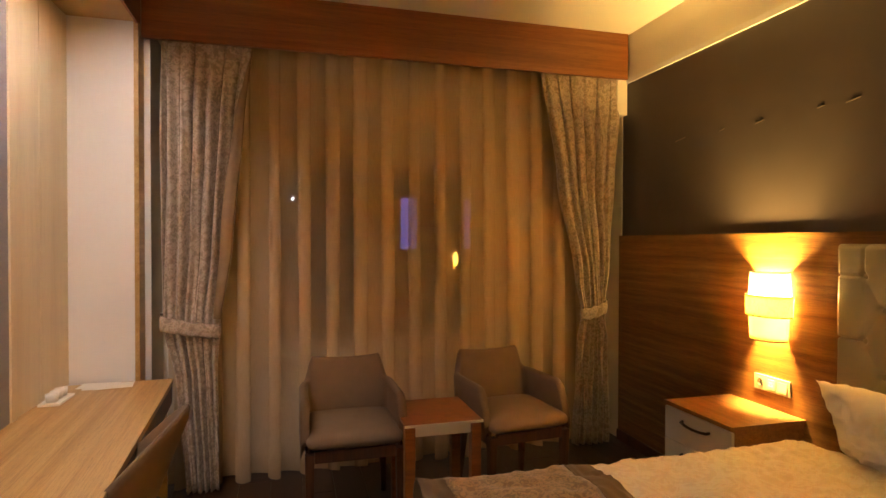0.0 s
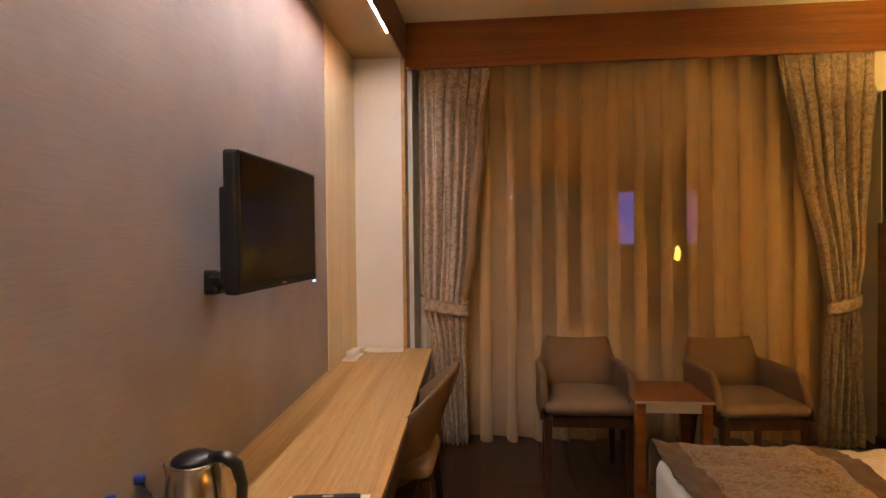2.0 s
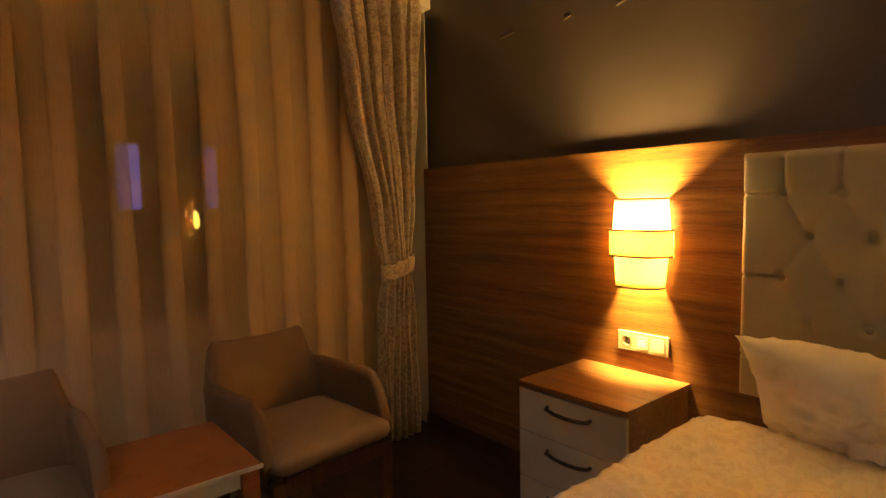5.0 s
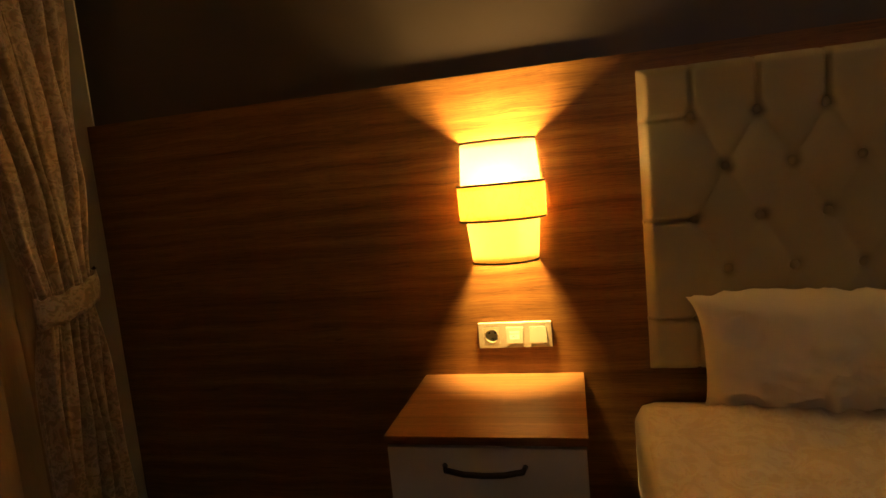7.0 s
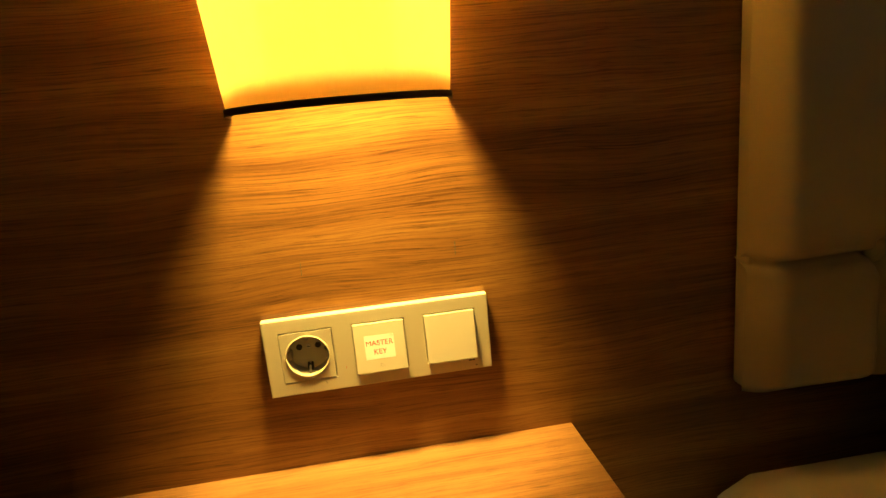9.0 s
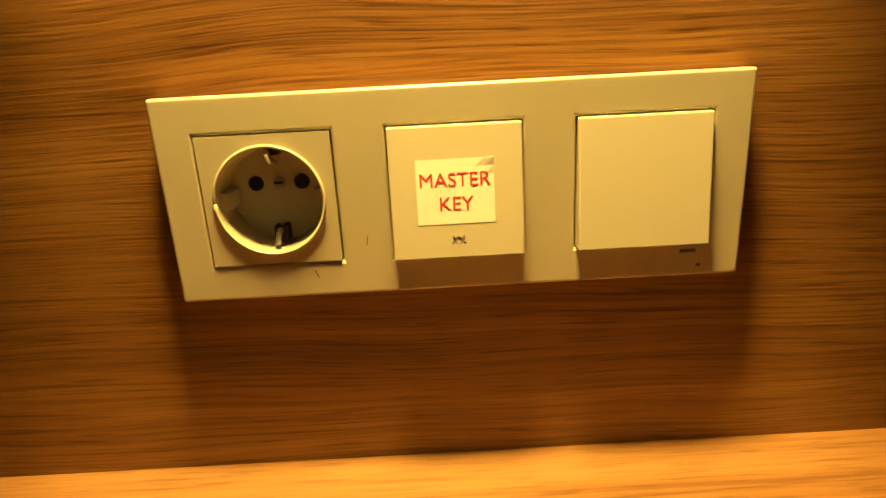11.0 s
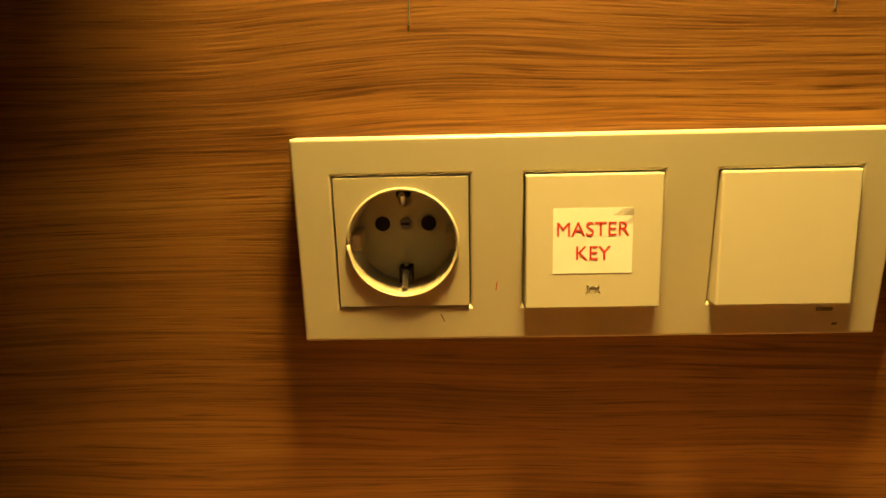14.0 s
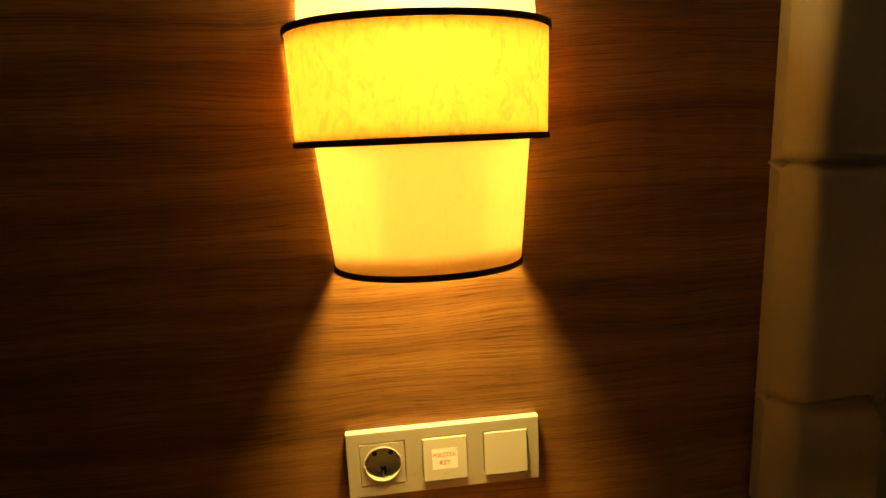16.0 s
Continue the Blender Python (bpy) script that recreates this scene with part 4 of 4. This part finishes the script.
# ---- desk ----
DESK_Z = 0.702
DX = -3.155
dk = thing("desk", DX, 1.31, 0, "long oak veneer wall desk with dark walnut front edge", "desk", "", SKEW)
soft(part("desktop", B((-0.60, -3.06, DESK_Z - 0.03), (0.0, -0.001, DESK_Z)), OAK, dk), 0.002)
part("front_board", B((-0.022, -3.06, DESK_Z - 0.14), (-0.004, -0.03, DESK_Z - 0.031), 0.002), RED_LEG, dk, "dark walnut front board")
for y in (-3.01, -0.05):
    part("side_panel", B((-0.55, y - 0.015, 0), (-0.03, y + 0.015, DESK_Z - 0.031), 0.002), OAK, dk)


def desk_chair():
    e = thing("desk_chair", -3.165, -0.07, 0, "grey-beige upholstered chair tucked under the desk", "chair")
    for sx in (-1, 1):
        for sy in (-1, 1):
            part("leg", taper(sx * 0.17, sy * 0.19, 0, 0.40, 0.028, 0.04, sx * 0.03, sy * 0.02), RED_LEG, e)
    part("seat", puff((-0.23, -0.235, 0.402), (0.20, 0.235, 0.485), 0.06, 0.035, 14, 0.002), UPHOL2, e, "", True)

    def back(u, v):
        a = (u - 0.5) * 2
        ring = [(-0.022, 0.36), (-0.022, 0.80), (-0.012, 0.835), (0, 0.845), (0.012, 0.835), (0.022, 0.80), (0.022, 0.36)]
        o, z = ring[min(6, int(round(v * 6)))]
        hgt = 1.115 - 0.46 * abs(a) ** 2.3
        z = 0.36 + (z - 0.36) * hgt
        x = 0.10 + 0.19 * (z - 0.36) / 0.49 - 0.15 * a * a
        return (x + o, 0.27 * a, z)
    bm = sheet(48, 6, back)
    bmesh.ops.holes_fill(bm, edges=[ed for ed in bm.edges if ed.is_boundary])
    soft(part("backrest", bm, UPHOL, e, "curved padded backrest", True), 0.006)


desk_chair()

# ---- television ----


def television():
    e = thing("television", TV_X, -0.81, 1.25, "black flat television tilted on a wall bracket", "television")
    m = pose(0.27, 0, 0.31, 0, 0, 0)
    W, H = 0.36, 0.225

    def pm(lo, hi, b):
        return B(lo, hi, b, m)
    part("casing", pm((-0.048, -W, -H), (0.0, W, H), 0.014), BLACK, e)
    part("bezel", pm((0.0003, -W + 0.004, -H + 0.004), (0.003, W - 0.004, H - 0.004), 0.001), BLACK, e)
    part("screen", pm((0.0032, -W + 0.018, -H + 0.032), (0.0042, W - 0.018, H - 0.016), 0.0), SCREEN, e, "switched-off glossy screen")
    part("maker_mark", pm((0.0032, -0.02, -H + 0.012), (0.0038, 0.02, -H + 0.018), 0.0), NICKEL, e)
    part("indicator", pm((0.0, W - 0.035, -H - 0.006), (0.004, W - 0.012, -H - 0.001), 0.0), BLUELED, e, "blue standby light")
    part("rear_housing", pm((-0.095, -0.30, -H + 0.012), (-0.049, 0.30, 0.12), 0.02), BLACK, e)
    part("arm", tube([(0.10, -0.20, 0.125), (0.15, -0.22, 0.125), (0.21, -0.20, 0.14)], 0.032, 8), BLACK, e)
    part("wall_bracket", B((-0.01, -0.235, 0.075), (0.14, -0.15, 0.16), 0.016), BLACK, e)


television()

# ---- things on the desk ----
k = thing("kettle", -3.465, -1.39, DESK_Z, "brushed steel electric kettle with black handle", "kettle")
k.scale = (1.12, 1.12, 1.06)
part("base", lathe([(0.0, 0.0), (0.078, 0.0), (0.080, 0.012), (0.074, 0.020), (0.0, 0.020)]), BLACK, k, "", True)
part("body", lathe([(0.0, 0.0205), (0.073, 0.0205), (0.074, 0.03), (0.071, 0.10), (0.064, 0.16), (0.056, 0.195), (0.054, 0.198), (0.0, 0.198)]), STEEL, k, "brushed steel body", True)
part("lid", lathe([(0.0, 0.1985), (0.053, 0.1985), (0.050, 0.212), (0.034, 0.222), (0.0, 0.226)]), BLACK, k, "black lid", True)
part("lid_ring", lathe([(0.0535, 0.1983), (0.0555, 0.2005), (0.0535, 0.2035), (0.0515, 0.2005), (0.0535, 0.1983)]), STEEL, k, "", True)
part("spout", tube([(-0.050, 0, 0.165), (-0.072, 0, 0.196)], [0.020, 0.009], 10), STEEL, k, "", True)
part("handle", tube([(0.040, 0, 0.212), (0.075, 0, 0.216), (0.105, 0, 0.196), (0.118, 0, 0.150), (0.116, 0, 0.095), (0.100, 0, 0.055), (0.076, 0, 0.040)], [0.014, 0.016, 0.016, 0.014, 0.013, 0.012, 0.010], 10), BLACK, k, "black looped handle", True)


def water_bottle(x, y):
    b = thing("water_bottle", x, y, DESK_Z, "small clear water bottle with blue cap", "bottle", "water bottles on the desk")
    part("body", lathe([(0.0, 0.0), (0.030, 0.0), (0.034, 0.01), (0.034, 0.05), (0.032, 0.055), (0.034, 0.06), (0.034, 0.115), (0.028, 0.140), (0.013, 0.162), (0.0125, 0.172), (0.0, 0.172)], 24), BOTTLE, b, "", True)
    part("paper_label", lathe([(0.0343, 0.066), (0.0345, 0.068), (0.0345, 0.104), (0.0343, 0.106)], 24), BLUELABEL, b, "pale blue label band", True)
    part("cap", lathe([(0.0, 0.173), (0.0150, 0.173), (0.0150, 0.190), (0.0135, 0.192), (0.0, 0.192)], 20), BLUECAP, b, "blue screw cap", True)


water_bottle(-3.588, -1.44)
water_bottle(-3.585, -1.56)
s = thing("sachet", -3.18, -1.125, DESK_Z, "black stick sachet with white printed end", "sachet", "", 9)
part("packet", puff((-0.115, -0.020, 0.0005), (0.095, 0.020, 0.010), 0.012, 0.004, 8), BLACK, s, "", True)
part("end_print", B((-0.128, -0.018, 0.001), (-0.116, 0.018, 0.0035)), PAPERW, s)
part("clear_end", B((0.096, -0.018, 0.001), (0.125, 0.018, 0.0025)), PAPERW, s)
part("print_mark", B((-0.02, -0.010, 0.0102), (0.012, 0.006, 0.0108)), NICKEL, s)
pp = thing("paper_sheets", -3.50, 1.20, DESK_Z, "white leaflets lying on the desk", "paper", "", 3)
for i, (dx, dy, a) in enumerate(((0, 0, 0), (0.05, -0.01, 6), (-0.03, 0.015, -5))):
    part("leaflet", B((-0.10, -0.065, 0), (0.10, 0.065, 0.0015)), PAPERW, pp).matrix_basis = pose(dx, dy, 0.0005 + 0.002 * i, 0, 0, a)
tr = thing("cup_tray", -3.645, 0.93, DESK_Z, "white tray with small cups in the niche", "tray")
part("dish", B((-0.05, -0.11, 0.0005), (0.05, 0.11, 0.014), 0.005), PAPERW, tr)
for y in (-0.06, 0.0, 0.06):
    part("cup", lathe([(0.0, 0.0145), (0.026, 0.0145), (0.031, 0.055), (0.029, 0.055), (0.024, 0.018), (0.0, 0.018)], 18), PAPERW, tr, "", True).matrix_basis = pose(0, y, 0)

# ---- mirror on the desk wall ----
mr = thing("wall_mirror", -3.74, -2.22, 0.3, "tall frameless wall mirror with wooden edge", "mirror")
mr.matrix_basis = pose(TV_X, 0.575, 0, 0, 0, SKEW) @ pose(-0.0295, -2.934, 0.3)
part("glass", B((0.0005, -0.38, 0.0), (0.018, 0.38, 2.2), 0.001), MIRROR, mr, "silvered mirror glass")
part("edge_strip", B((0.0005, 0.3805, 0.0), (0.024, 0.392, 2.2), 0.002), OAK, mr)

# ---- marks on the painted wall ----
for y, z, l, a in ((0.773, 2.212, 0.10, 7), (0.40, 2.205, 0.04, 14), (0.119, 2.197, 0.06, 12), (-0.25, 2.195, 0.04, 10), (-0.415, 2.19, 0.07, 9)):
    o = tagged(part("wall_scratch", B((-0.0012, -l / 2, -0.003), (0.0, l / 2, 0.003), 0.0005), SCRATCH), "pale scratch in the grey paint", "scratch")
    o.matrix_basis = pose(0.0158, y, z, -a, 0, 0)
o = tagged(part("wallpaper_crease", B((0, -0.13, -0.002), (0.0012, 0.13, 0.002), 0.0005), PAPER), "raised seam crease in the wallpaper", "crease")
o.matrix_basis = pose(TV_X + 0.0002, -1.53, 0.98, 14, 0, 0)

for y, z in ((0.068, 0.868), (-0.087, 0.870)):
    o = tagged(part("pencil_mark", B((-0.0004, -0.0003, -0.007), (0.0, 0.0003, 0.007)), INK), "faint vertical pencil mark on the panelling", "mark")
    o.matrix_basis = pose(-0.00002, y, z, 2, 0, 0)

# ---- floor planks ----
plank = None
row = 0
x = -3.74
while x < 0.0:
    y = BACK_Y + (row * 0.47) % 1.2 - 1.2
    while y < WIN_Y:
        lo, hi = max(y, BACK_Y), min(y + 1.196, WIN_Y)
        if hi - lo > 0.05:
            full = hi - lo > 1.19
            if full and plank:
                o = new("plank", plank.data)
                o.parent = floor
            else:
                o = part("plank", B((0, 0, -0.0115), (0.190, hi - lo, 0.0), 0.0015), FLOORW, floor)
                if full:
                    plank = o
            o.matrix_basis = pose(x, lo, 0)
        y += 1.2
    x += 0.192
    row += 1
